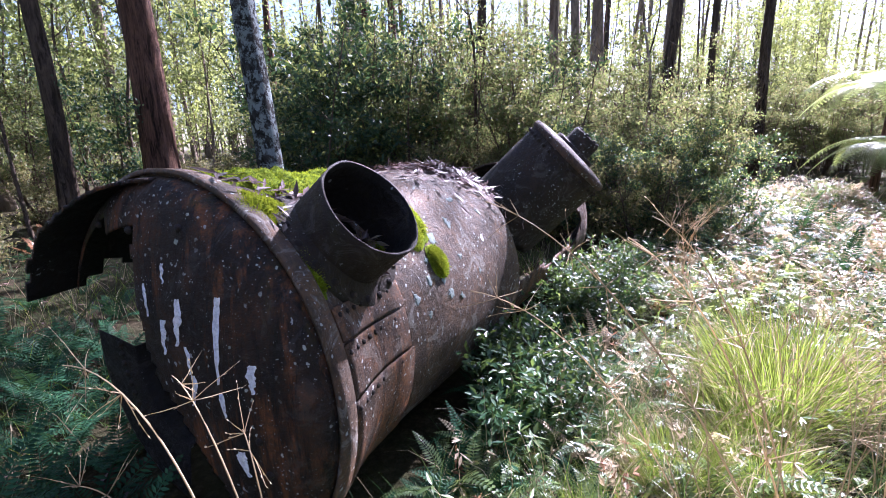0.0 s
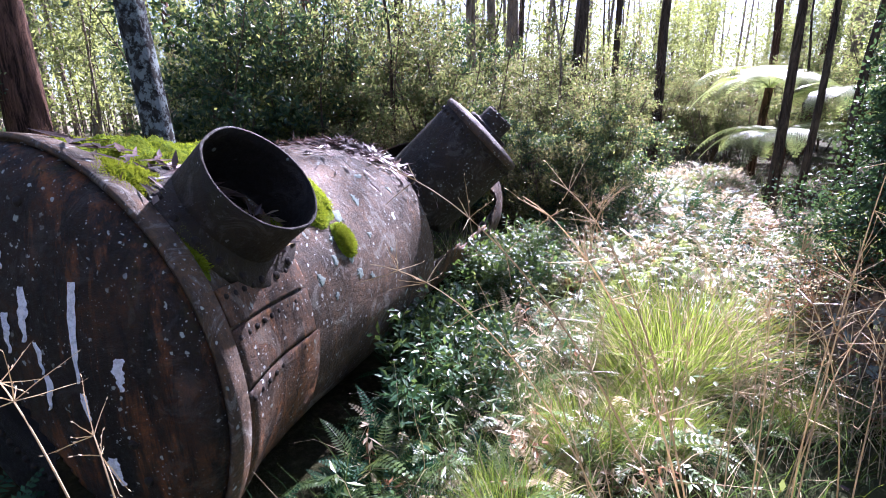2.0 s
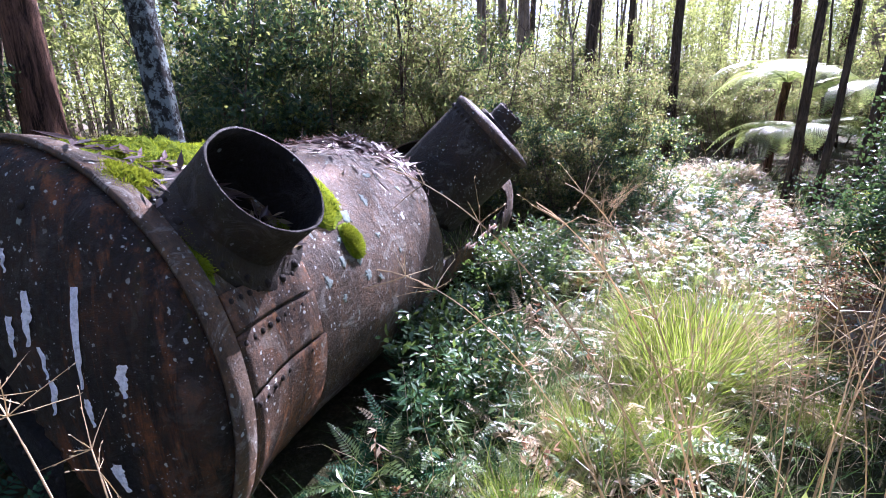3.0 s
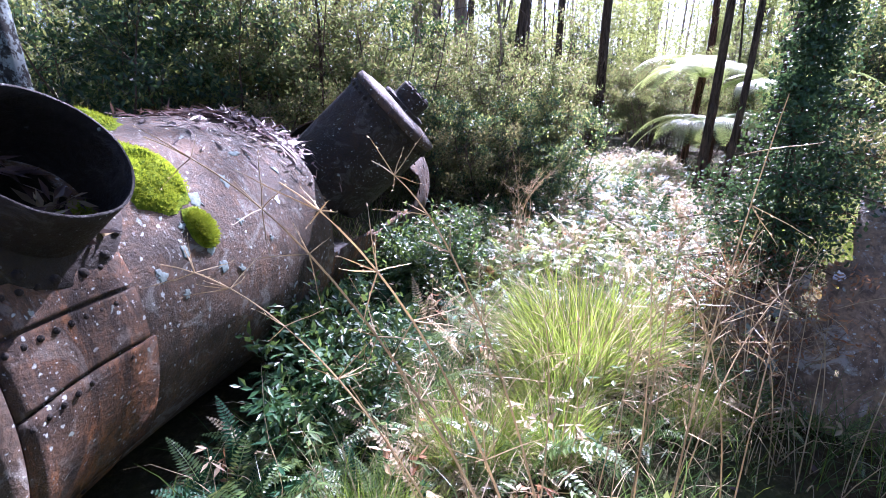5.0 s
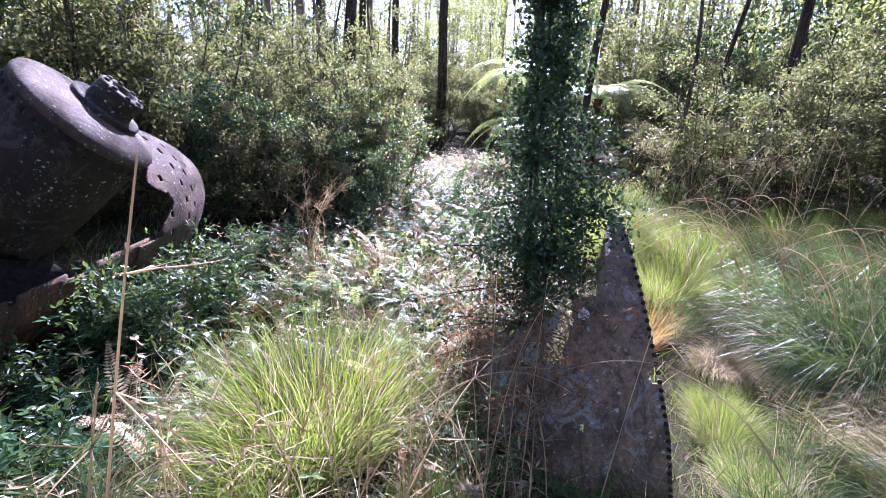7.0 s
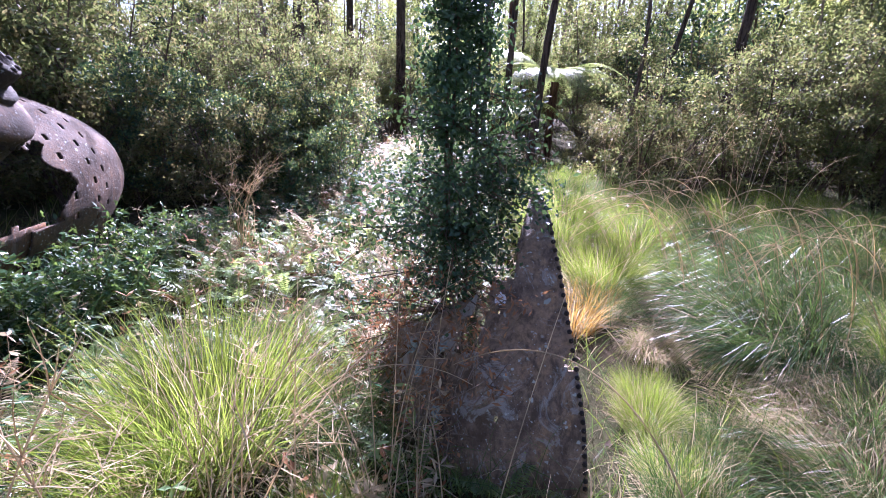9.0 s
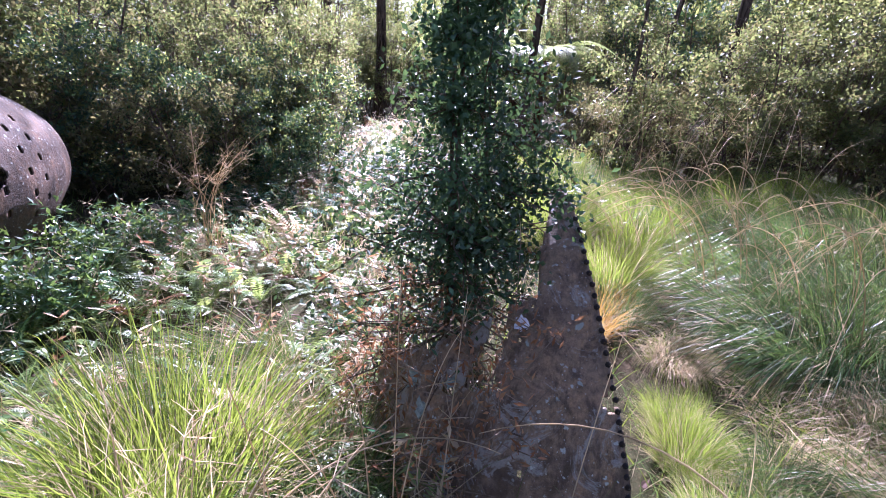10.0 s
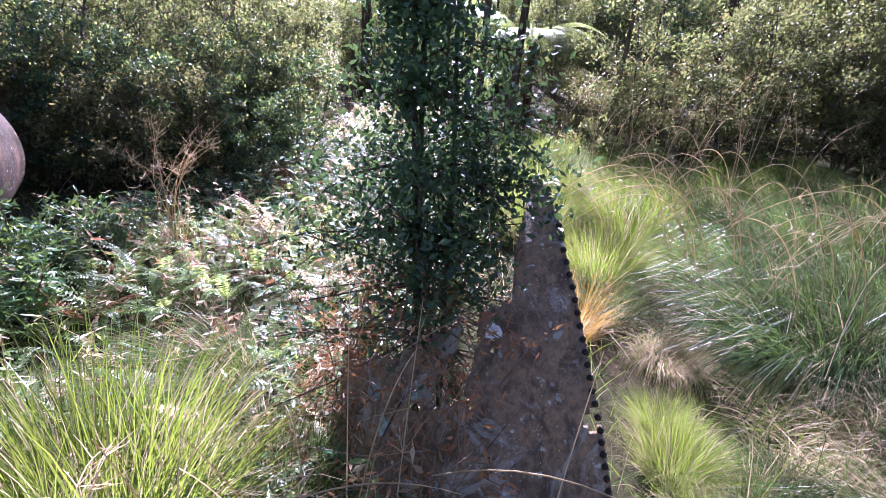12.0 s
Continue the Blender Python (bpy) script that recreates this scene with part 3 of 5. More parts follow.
def lichen_patch(x, phi, size, seed, mat=LICHEN):
    b = Buf()
    for ring, lift in ((0.0, 0.003), (0.5, 0.003), (0.85, 0.002), (1.0, 0.0)):
        row = []
        for k in range(18):
            t = 2 * math.pi * k / 18
            q = ring * 0.72 * size * (0.8 + 0.8 * noise.noise((math.cos(t) * 1.3, math.sin(t) * 1.3, seed + 0.37)) + 0.5 * noise.noise((math.cos(t) * 3.5, math.sin(t) * 3.5, seed + 0.61)))
            xx = x + q * math.cos(t)
            pp = phi + math.degrees(q * math.sin(t) / 0.71)
            row.append(cyl(xx, pp, surf_r(xx, pp) + 0.0015 + lift))
        b.v.extend(row)
        if ring:
            n = len(b.v)
            for k in range(18):
                c = (k + 1) % 18
                b.f.append((n - 36 + k, n - 18 + k, n - 18 + c, n - 36 + c)); b.i.append(0)
    part("lichen_patch", b.mesh("lichen_patch", [mat]), boiler, "pale grey-green lichen crust")


for k, (x, phi, size) in enumerate(((1.04, 34, 0.05), (1.0, 12, 0.045), (0.98, 18, 0.03), (1.5, 27, 0.04), (1.1, 8, 0.03), (0.86, 20, 0.035), (1.25, 40, 0.05), (1.2, 24, 0.03), (0.72, 16, 0.035), (1.35, 14, 0.025), (0.8, 8, 0.03), (1.62, 40, 0.035), (1.45, 50, 0.045), (0.3, 21, 0.03), (0.22, 8, 0.045), (0.9, 28, 0.03))):
    lichen_patch(x, phi, size, k, WHITE_CRUST if k in (3, 14) else LICHEN)


def litter_on_barrel():
    b = Buf()
    for _ in range(1500):
        phi = random.gauss(78, 16)
        x = 1.84 + 0.004 * (70 - phi) + random.gauss(0, 0.09) if random.random() < 0.94 else rnd(1.2, 1.7)
        if phi < 20 or phi > 120:
            continue
        p = cyl(x, phi, (0.71 if x < 1.92 else 0.68) + 0.006 + abs(random.gauss(0, 0.014)))
        nrm = cyl(0, phi, 1)
        w = (any_way() - 0.0 * nrm)
        w = (w - 0.85 * w.dot(nrm) * nrm).normalized()
        b.leaf(p, w, (nrm + 0.5 * any_way()).normalized(), rnd(0.05, 0.12), rnd(0.012, 0.022))
    for _ in range(130):
        x, phi = rnd(0.12, 0.5), rnd(48, 80)
        nrm = cyl(0, phi, 1)
        w = any_way()
        w = (w - 0.9 * w.dot(nrm) * nrm).normalized()
        b.leaf(cyl(x, phi, barrel_r(x) + rnd(0.01, 0.04)), w, (nrm + 0.4 * any_way()).normalized(), rnd(0.06, 0.13), rnd(0.015, 0.026))
    ob = new("leaf_litter", b.mesh("leaf_litter", [DEAD_LEAF]))
    ob.matrix_basis = BOILER
    tagged(ob, "grey-brown dead gum leaves drifted on the boiler", "leaf litter", kind="stuff")
    # Added clump; its straw-pale leaves stand for sunlit growth seen through the pipe.
    b = Buf()
    for _ in range(90):
        q = any_way() * 0.07
        b.leaf(Vector((PX + 0.1, PY - 0.09, 0.72)) + q, any_way(), any_way(1), rnd(0.05, 0.1), rnd(0.02, 0.035), random.choice((0, 2)))
    for _ in range(500):
        b.blade(Vector((PX + 0.12, PY - 0.1, 0.75)) + any_way() * rnd(0, 0.045), any_way(1), rnd(0.01, 0.03), 0.008, 0.2, 1, 2)
    ob = new("leaf_litter", b.mesh("leaf_litter", [DEAD_LEAF, MOSS_HAIR, STRAW]))
    ob.matrix_basis = BOILER
    tagged(ob, "leaves and moss added in the pipe for sunlit growth seen through it", "leaf litter", kind="stuff")


litter_on_barrel()


# ---- the torn plate fragment with the bush in it ----
FC = Vector((3.45, 2.15, 0))


def frag_r(z):
    pts = ((-0.3, 0.98), (0.0, 0.93), (0.2, 0.87), (0.4, 0.785), (0.6, 0.66), (0.8, 0.5), (1.0, 0.3))
    for (a, ra), (c, rc) in zip(pts, pts[1:]):
        if z <= c:
            return ra + (rc - ra) * max(0, (z - a) / (c - a))
    return 0.3


def frag_p(az, z, off=0.0):
    lean = max(0, z) * 0.05
    r = frag_r(z) + off
    return FC + Vector((r * math.cos(radians(az)) + lean, r * math.sin(radians(az)) + lean, z))


def steps(z, pts):
    """Straight steps through (z, value) pairs."""
    for (a, va), (c, vc) in zip(pts, pts[1:]):
        if z <= c:
            return va + (vc - va) * max(0, (z - a) / (c - a))
    return pts[-1][1]


def frag_edge(z):
    return steps(z, ((-0.3, 241), (0.19, 238.5), (0.4, 236), (0.57, 233), (0.71, 230), (0.86, 224.5), (0.93, 219), (0.98, 212)))


def build_fragment():
    top = holder("boiler_fragment", Matrix.Translation(FC), "torn rusted boiler plate standing in the grass, riveted along one edge", "boiler plate")
    back = Matrix.Translation(-FC)
    nz, na = 90, 110
    b = Buf()
    grid = []

    def gone(az, z):
        e = ragged((az * 0.05, z * 3, 3), 2.2, 1.0)
        if z > 0.975 + 0.01 * e:
            return True
        pit = z < 0.45 and noise.noise((az * 0.16, z * 11, 4)) > 0.58
        inner = steps(z, ((0.36, 210), (0.42, 206), (0.62, 204.5), (0.66, 212), (0.84, 209), (0.98, 205))) + 1.6 * e
        if az > inner:
            return pit or (z > 0.5 and az < inner + 7 and noise.noise((az * 0.3, z * 16, 8)) > 0.42)
        if az > 201 - 20 * max(0, 0.5 - z):
            return z > 0.37 + 0.05 * e
        if az < 168 + 130 * max(0, 0.0 - z) + 4 * e:
            return True
        return pit or z > 0.54 - 0.0085 * max(0, 200 - az) - 0.006 * max(0, 178 - az) + 0.06 * e

    for s in range(2):
        for i in range(nz + 1):
            z = -0.3 + 1.3 * i / nz
            for j in range(na + 1):
                az = 128 + (frag_edge(z) - 128) * j / na
                p = frag_p(az, z, 0.012 * ragged((az * 0.04, z * 2, 0), 1.5, 1.0) - 0.011 * s)
                b.v.append(p - FC)
    n1 = (nz + 1) * (na + 1)
    on = [[not gone(128 + (frag_edge(-0.3 + 1.3 * (i + 0.5) / nz) - 128) * (j + 0.5) / na, -0.3 + 1.3 * (i + 0.5) / nz) for j in range(na)] for i in range(nz)]
    for i in range(nz):
        for j in range(na):
            if not on[i][j]:
                continue
            a = i * (na + 1) + j
            c, e, g = a + 1, a + na + 2, a + na + 1
            b.f.append((a, c, e, g)); b.i.append(0)
            b.f.append((a + n1, g + n1, e + n1, c + n1)); b.i.append(1)
            for di, dj, u, v in ((-1, 0, c, a), (1, 0, g, e), (0, -1, a, g), (0, 1, e, c)):
                ii, jj = i + di, j + dj
                if not (0 <= ii < nz and 0 <= jj < na and on[ii][jj]):
                    b.f.append((u, v, v + n1, u + n1)); b.i.append(0)
    plate = part("plate", b.mesh("plate", [RUST_TORN, RUST_INSIDE_SHADED], True), top)
    for k in range(34):
        z = -0.02 + 0.97 * k / 33
        az = frag_edge(z) - 0.6
        p, nrm = frag_p(az, z, 0.004), Vector((math.cos(radians(az)), math.sin(radians(az)), 0.3))
        put_rivet(p - FC, nrm, plate, RIVET_SMALL)
    for z, az, s in ((0.585, 209.5, 0.034), (0.24, 190, 0.04), (0.36, 196, 0.03), (0.12, 200, 0.045), (0.3, 184, 0.035)):
        bb = Buf()
        cols = [frag_p(az, z, 0.006) - FC]
        for k in range(14):
            t = 2 * math.pi * k / 14
            q = s * (0.7 + 0.7 * noise.noise((math.cos(t) * 1.4, math.sin(t) * 1.4, az + 0.37)) + 0.45 * noise.noise((math.cos(t) * 4, math.sin(t) * 4, az + 0.61)))
            cols.append(frag_p(az + math.degrees(q * math.cos(t) / frag_r(z)), z + q * math.sin(t), 0.016 * 0 + 0.0125) - FC)
        bb.v = cols
        for k in range(14):
            bb.f.append((0, 1 + k, 1 + (k + 1) % 14)); bb.i.append(0)
        part("lichen_patch", bb.mesh("lichen_patch", [LICHEN if z < 0.5 else WHITE_CRUST]), plate, "pale lichen patch")


build_fragment()


# ---- plants ----
def near_boiler(x, y, gap=0.0):
    p = Vector((x, y, 0.56)) - F_
    u, s = p.dot(D_), p.dot(N_)
    return -0.1 - gap < u < 3.8 + gap and abs(s) < 0.62 + gap


CENTRE_X, CENTRE_Y = 0.9, 0.5


def near_path(x, y, gap):
    return any(math.hypot(x - e[0], y - e[1]) < gap for _, e, _, _ in PATH)


def frond_mesh(length, pairs, wide, arch, mat, name="frond"):
    """An arching fern frond: a rib with pairs of narrow leaflets."""
    b = Buf()
    rib = []
    for k in range(pairs + 3):
        t = k / (pairs + 2)
        rib.append(Vector((length * (t - 0.18 * arch * t * t), 0, length * (0.75 * t - arch * 0.85 * t * t))))
    b.tube(rib[::3] + [rib[-1]], [0.0035 * (1 - 0.85 * k / (len(rib[::3]))) for k in range(len(rib[::3]) + 1)], 3, 0, False)
    for k in range(2, pairs + 2):
        t = k / (pairs + 2)
        d = (rib[k + 1] - rib[k - 1]).normalized()
        w = wide * (min(1, t * 3.2 + 0.15) * (1 - t ** 2.2) + 0.04)
        up = Vector((-d.z, 0, d.x))
        for s in (-1, 1):
            way = (Vector((0, s, 0)) + 0.35 * d + up * rnd(-0.25, 0.1)).normalized()
            b.leaf(rib[k], way, up, w * rnd(0.88, 1.06), length / pairs * 0.62 + 0.002)
    return b.mesh(name, [mat])


def fern_kind(mat, n, length, label, group):
    meshes = [frond_mesh(length * rnd(0.8, 1.15), random.randint(20, 26), 0.048 + 0.035 * length, rnd(0.5, 1.0), mat) for _ in range(4)]
    top = holder("fern", Matrix(), label, "fern", group)
    for k in range(n):
        part("frond", random.choice(meshes), top, m=pose(0, 0, 0, rnd(-12, 12), rnd(-40, 14), 360 * k / n + rnd(-20, 20)) @ Matrix.Scale(rnd(0.75, 1.1), 4))
    return top


FERN_KINDS = [fern_kind(FERN, 9, 0.5, "bright green arching fern in the clearing", "ferns in the clearing") for _ in range(3)]
SHADE_KINDS = [fern_kind(FERN_SHADE, 9, 0.46, "blue-green fern, its leaves darkened to stand for shade", "ferns in the shade") for _ in range(3)]
STRAW_KINDS = [fern_kind(STRAW, 7, 0.48, "dry straw-pale fern in the clearing", "withered ferns") for _ in range(2)]
DEAD_KINDS = [fern_kind(FERN_DEAD, 6, 0.42, "withered rust-brown fern among green ones", "withered ferns") for _ in range(2)]
used = set()


def put(kind, x, y, scale=1.0, turn=None, dz=0.0, tip=0.0):
    m = pose(x, y, gz(x, y) + dz, tip, 0, rnd(0, 360) if turn is None else turn) @ Matrix.Scale(scale, 4)
    if kind.name not in used:
        used.add(kind.name)
        kind.matrix_basis = m
        return kind
    made = copy_thing(kind, m)
    made.scale = (scale, scale, scale)
    return made


def scatter(count, where, gap, tries=60):
    """Points from where() that keep their distance."""
    pts = []
    for _ in range(count * tries):
        if len(pts) >= count:
            break
        p = where()
        if p and all((p[0] - q[0]) ** 2 + (p[1] - q[1]) ** 2 > gap * gap for q in pts):
            pts.append(p)
    return pts


def in_fragment(x, y, gap=0.0):
    return math.hypot(x - FC.x, y - FC.y) < 0.9 + gap


def clearing():
    x, y = rnd(-0.3, 8.8), rnd(1.4, 11.5)
    band = 0.62 * (y - 2) + 1.6
    if near_boiler(x, y, 0.3) or in_fragment(x, y) or math.hypot(x - 1.82, y - 2.3) < 0.45 or near_path(x, y, 0.75):
        return None
    if abs(x - band) > 1.9 or (x > 2.9 and y < 2.8) or noise.noise((x * 1.3, y * 1.3, 2.0)) < -0.22:
        return None
    return x, y


def shade_side():
    x, y = rnd(-3.4, -0.4), rnd(0.7, 3.4)
    if near_boiler(x, y, 0.05) or near_path(x, y, 0.85) or (x > -0.9 and y > 1.25):
        return None
    return x, y


def fern_bed(spots):
    """The farther ferns of the clearing, joined."""
    verts, faces, idx = [], [], []
    for x, y in spots:
        dry = 1 if random.random() < 0.42 else 2 if random.random() < 0.12 else 0
        kind = random.choice(FERN_KINDS)
        m = pose(x, y, gz(x, y), 0, 0, rnd(0, 360)) @ Matrix.Scale(rnd(0.6, 1.05), 4)
        for ch in kind.children:
            mm = m @ ch.matrix_basis
            base = len(verts)
            verts += [mm @ v.co for v in ch.data.vertices]
            faces += [tuple(base + i for i in f.vertices) for f in ch.data.polygons]
            idx += [dry] * len(ch.data.polygons)
    tagged(new("fern_bed", mesh_of("fern_bed", verts, faces, [FERN, STRAW, FERN_DEAD], idx=idx)), "bed of sunlit green and straw-pale ferns across the clearing", "ferns", kind="stuff")


spots = sorted(scatter(400, clearing, 0.18), key=lambda p: (p[0] - 1.2) ** 2 + (p[1] - 1.5) ** 2)
for x, y in spots[:100]:
    put(random.choice(FERN_KINDS if random.random() < 0.72 else STRAW_KINDS), x, y, rnd(0.6, 1.0))
fern_bed(spots[100:])
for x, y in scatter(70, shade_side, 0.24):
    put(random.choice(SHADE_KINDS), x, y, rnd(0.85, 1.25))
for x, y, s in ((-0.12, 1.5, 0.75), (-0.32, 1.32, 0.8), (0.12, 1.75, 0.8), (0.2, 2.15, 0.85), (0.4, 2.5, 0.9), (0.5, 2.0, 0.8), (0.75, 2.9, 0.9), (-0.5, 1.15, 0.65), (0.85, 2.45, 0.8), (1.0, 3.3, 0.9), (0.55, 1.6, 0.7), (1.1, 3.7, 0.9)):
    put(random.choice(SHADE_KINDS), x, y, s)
for x, y, k in ((0.1, 1.55, 0.85), (-0.08, 1.32, 0.8), (0.3, 1.85, 0.85), (0.5, 1.55, 0.75), (-0.3, 1.12, 0.7), (0.75, 1.95, 0.85), (0.9, 2.6, 0.9)):
    put(random.choice(FERN_KINDS), x, y, k)
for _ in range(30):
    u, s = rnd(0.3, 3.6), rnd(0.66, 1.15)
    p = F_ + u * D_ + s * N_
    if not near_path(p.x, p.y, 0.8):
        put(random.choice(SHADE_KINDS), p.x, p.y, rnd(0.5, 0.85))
for x, y in scatter(24, lambda: (lambda p: p if p and 1.2 < p[0] < 5.6 and 2.8 < p[1] < 8 else None)(clearing()), 0.3):
    put(random.choice(DEAD_KINDS), x, y, rnd(0.6, 0.95))


def behind():
    x, y = rnd(-7, -0.6), rnd(3.4, 9)
    return None if near_boiler(x, y, 0.15) else (x, y)


for x, y in scatter(30, behind, 0.5):
    put(random.choice(SHADE_KINDS + DEAD_KINDS), x, y, rnd(0.8, 1.4))


def shaded_hollow():
    a, r = rnd(6, 33), rnd(4.6, 7.2)
    x, y = 1.9 + r * math.sin(radians(a)), 0.9 + r * math.cos(radians(a))
    return None if near_boiler(x, y, 0.2) else (x, y)


# Darkened ferns stand in for unlit ones here.
for x, y in scatter(26, shaded_hollow, 0.35):
    put(random.choice(SHADE_KINDS), x, y, rnd(1.1, 1.7))


def sprig_kind(n):
    """A knee-high leafy shrub of upright stems with paired oval leaves."""
    top = holder("leafy_shrub", Matrix(), "knee-high shrub with dark glossy oval leaves by the boiler", "shrub", "leafy shrubs")
    b = Buf()
    for _ in range(n):
        c = Buf()
        pts = limb_path((rnd(-0.06, 0.06), rnd(-0.06, 0.06), -0.02), (rnd(-0.6, 0.6), rnd(-0.6, 0.6), 1), rnd(0.35, 0.62), 9, 0.14, 0.02)
        c.tube(pts, [0.004 * (1 - 0.08 * k) for k in range(10)], 4)
        part("stem", c.mesh("stem", [BARK_TWIG], True), top)
        for k in range(2, 10):
            for _ in range(3):
                w = (any_way() * Vector((1, 1, 0.3)) + Vector((0, 0, 0.2))).normalized()
                for g in span(0.03, 0.11, 3):
                    b.leaf(pts[k] + w * g, (w + 0.8 * any_way()).normalized(), any_way(2.5), rnd(0.045, 0.075), rnd(0.02, 0.032))
    part("foliage", b.mesh("foliage", [GLOSSY]), top)
    return top


SPRIGS = [sprig_kind(7) for _ in range(3)]
for _ in range(24):
    u, w = rnd(0.9, 4.4), rnd(0.72, 1.2)
    p = F_ + u * D_ + w * N_
    if not near_path(p.x, p.y, 0.9):
        put(random.choice(SPRIGS), p.x, p.y, rnd(0.6, 1.0))


def tussock_kind(green, dry, n_green, n_dry, height, spread, droop, label, group, comb=(0, 0)):
    top = holder("grass_tussock", Matrix(), label, "grass tussock", group)
    for nm, n, mat, dr, hh in (("green_clump", n_green, green, droop, 1.0), ("dry_clump", n_dry, dry, droop * 1.7, 0.95)):
        b = Buf()
        for _ in range(n):
            a, r = rnd(0, 2 * math.pi), spread * 0.32 * math.sqrt(random.random())
            out = rnd(0.06, 0.65) * (1.4 if nm == "dry_clump" else 1)
            way = Vector((math.cos(a) * out + rnd(-0.2, 0.2) + comb[0], math.sin(a) * out + rnd(-0.2, 0.2) + comb[1], 1))
            b.blade((r * math.cos(a), r * math.sin(a), -0.03), way, height * hh * rnd(0.55, 1.15), rnd(0.0035, 0.0075) * (1.35 if random.random() < 0.2 else 1), dr * rnd(0.4, 1.5), 0, 5)
        part(nm, b.mesh(nm, [mat]), top, "dry straw-coloured blades" if nm == "dry_clump" else "")
    return top


TUSSOCKS = [tussock_kind(GRASS, STRAW, 900, 480, 0.74, 0.8, 0.45, "tall bright green grass tussock with straw skirts", "tussocks") for _ in range(2)]
DEEP_TUSSOCKS = [tussock_kind(GRASS_DEEP, STRAW, 700, 400, 0.75, 0.9, 0.9, "dark green drooping grass tussock with dry blades", "tussocks") for _ in range(2)]
COMBED = [tussock_kind(GRASS_DEEP, STRAW, 620, 380, 1.0, 0.9, 1.3, "long combed-over grass tussock with pale dry blades", "tussocks", (-0.75, 0.25)) for _ in range(2)]
MOUND = tussock_kind(GRASS_DEEP, STRAW, 1200, 420, 0.95, 0.8, 1.7, "big dark green mounded tussock with pale seed blades over it", "tussocks", (-0.45, 0.25))
STRAW_MOUND = tussock_kind(STRAW, GRASS, 900, 320, 0.6, 0.8, 1.9, "low straw-coloured grass mound", "tussocks", (-0.4, 0.1))
GOLD_TUSSOCK = tussock_kind(STRAW_GOLD, STRAW, 260, 300, 0.4, 0.5, 0.6, "small golden dry grass tuft beside the plate", "tussocks")

put(TUSSOCKS[0], 1.84, 2.32, 1.0, 0)
put(TUSSOCKS[1], 1.6, 2.15, 0.7, 40)
put(DEEP_TUSSOCKS[0], 2.3, 2.15, 0.62, 0)
put(COMBED[0], 5.35, 1.95, 1.0, 0)
put(COMBED[1], 5.9, 1.5, 1.0, 10)
put(COMBED[0], 6.1, 2.3, 1.0, -10)
put(COMBED[1], 5.0, 1.2, 0.7, 15)
put(COMBED[0], 6.6, 2.9, 1.0, 0)
put(COMBED[1], 4.7, 0.75, 0.65, 20)
put(COMBED[0], 7.0, 1.9, 1.1, 0)
put(TUSSOCKS[0], 5.35, 3.7, 0.95, 50)
put(TUSSOCKS[1], 6.0, 4.3, 0.9, 10)
put(GOLD_TUSSOCK, 4.1, 2.45, 1.0, 0)
put(MOUND, 4.95, 1.5, 1.0, 0)
put(MOUND, 5.5, 0.95, 0.8, 25)
put(MOUND, 6.2, 2.1, 1.1, -15)
put(STRAW_MOUND, 4.45, 0.95, 0.9, 10)
put(STRAW_MOUND, 5.1, 0.35, 1.0, -20)
put(STRAW_MOUND, 4.3, 1.95, 0.5, 60)
put(TUSSOCKS[1], 4.75, 2.75, 0.75, 80)
put(DEEP_TUSSOCKS[1], 3.72, 1.22, 0.42, 0)
put(TUSSOCKS[0], 3.75, 1.65, 0.32, 20)
put(GOLD_TUSSOCK, 4.5, 2.6, 0.8, 90)


def grassy():
    x, y = rnd(2.2, 8.5), rnd(-0.6, 5.2)
    if near_path(x, y, 0.75) or in_fragment(x, y, 0.12) or (x < 4.9 and y > 2.9) or (3.6 < x < 4.9 and 0.9 < y < 2.2) or math.hypot(x - 5.2, y - 2) < 0.6:
        return None
    return x, y


for x, y in scatter(52, grassy, 0.45):
    put(random.choice(TUSSOCKS + DEEP_TUSSOCKS + COMBED), x, y, rnd(0.4, 0.85), rnd(-40, 40))
for x, y, s in ((1.0, 1.75, 0.5), (0.55, 1.35, 0.45), (1.35, 1.75, 0.5), (0.25, 1.2, 0.42), (1.45, 2.6, 0.5), (2.1, 1.75, 0.34), (3.35, 1.25, 0.35), (3.6, 1.5, 0.42), (0.95, 2.2, 0.45)):
    put(random.choice(DEEP_TUSSOCKS + TUSSOCKS), x, y, s)


def back_grass():
    a, r = rnd(50, 100), rnd(5.0, 9.0)
    return CENTRE_X + r * math.sin(radians(a)), CENTRE_Y + r * math.cos(radians(a))


for x, y in scatter(46, back_grass, 0.5):
    put(random.choice(TUSSOCKS + DEEP_TUSSOCKS + COMBED + [MOUND]), x, y, rnd(0.55, 1.0), rnd(-40, 40))


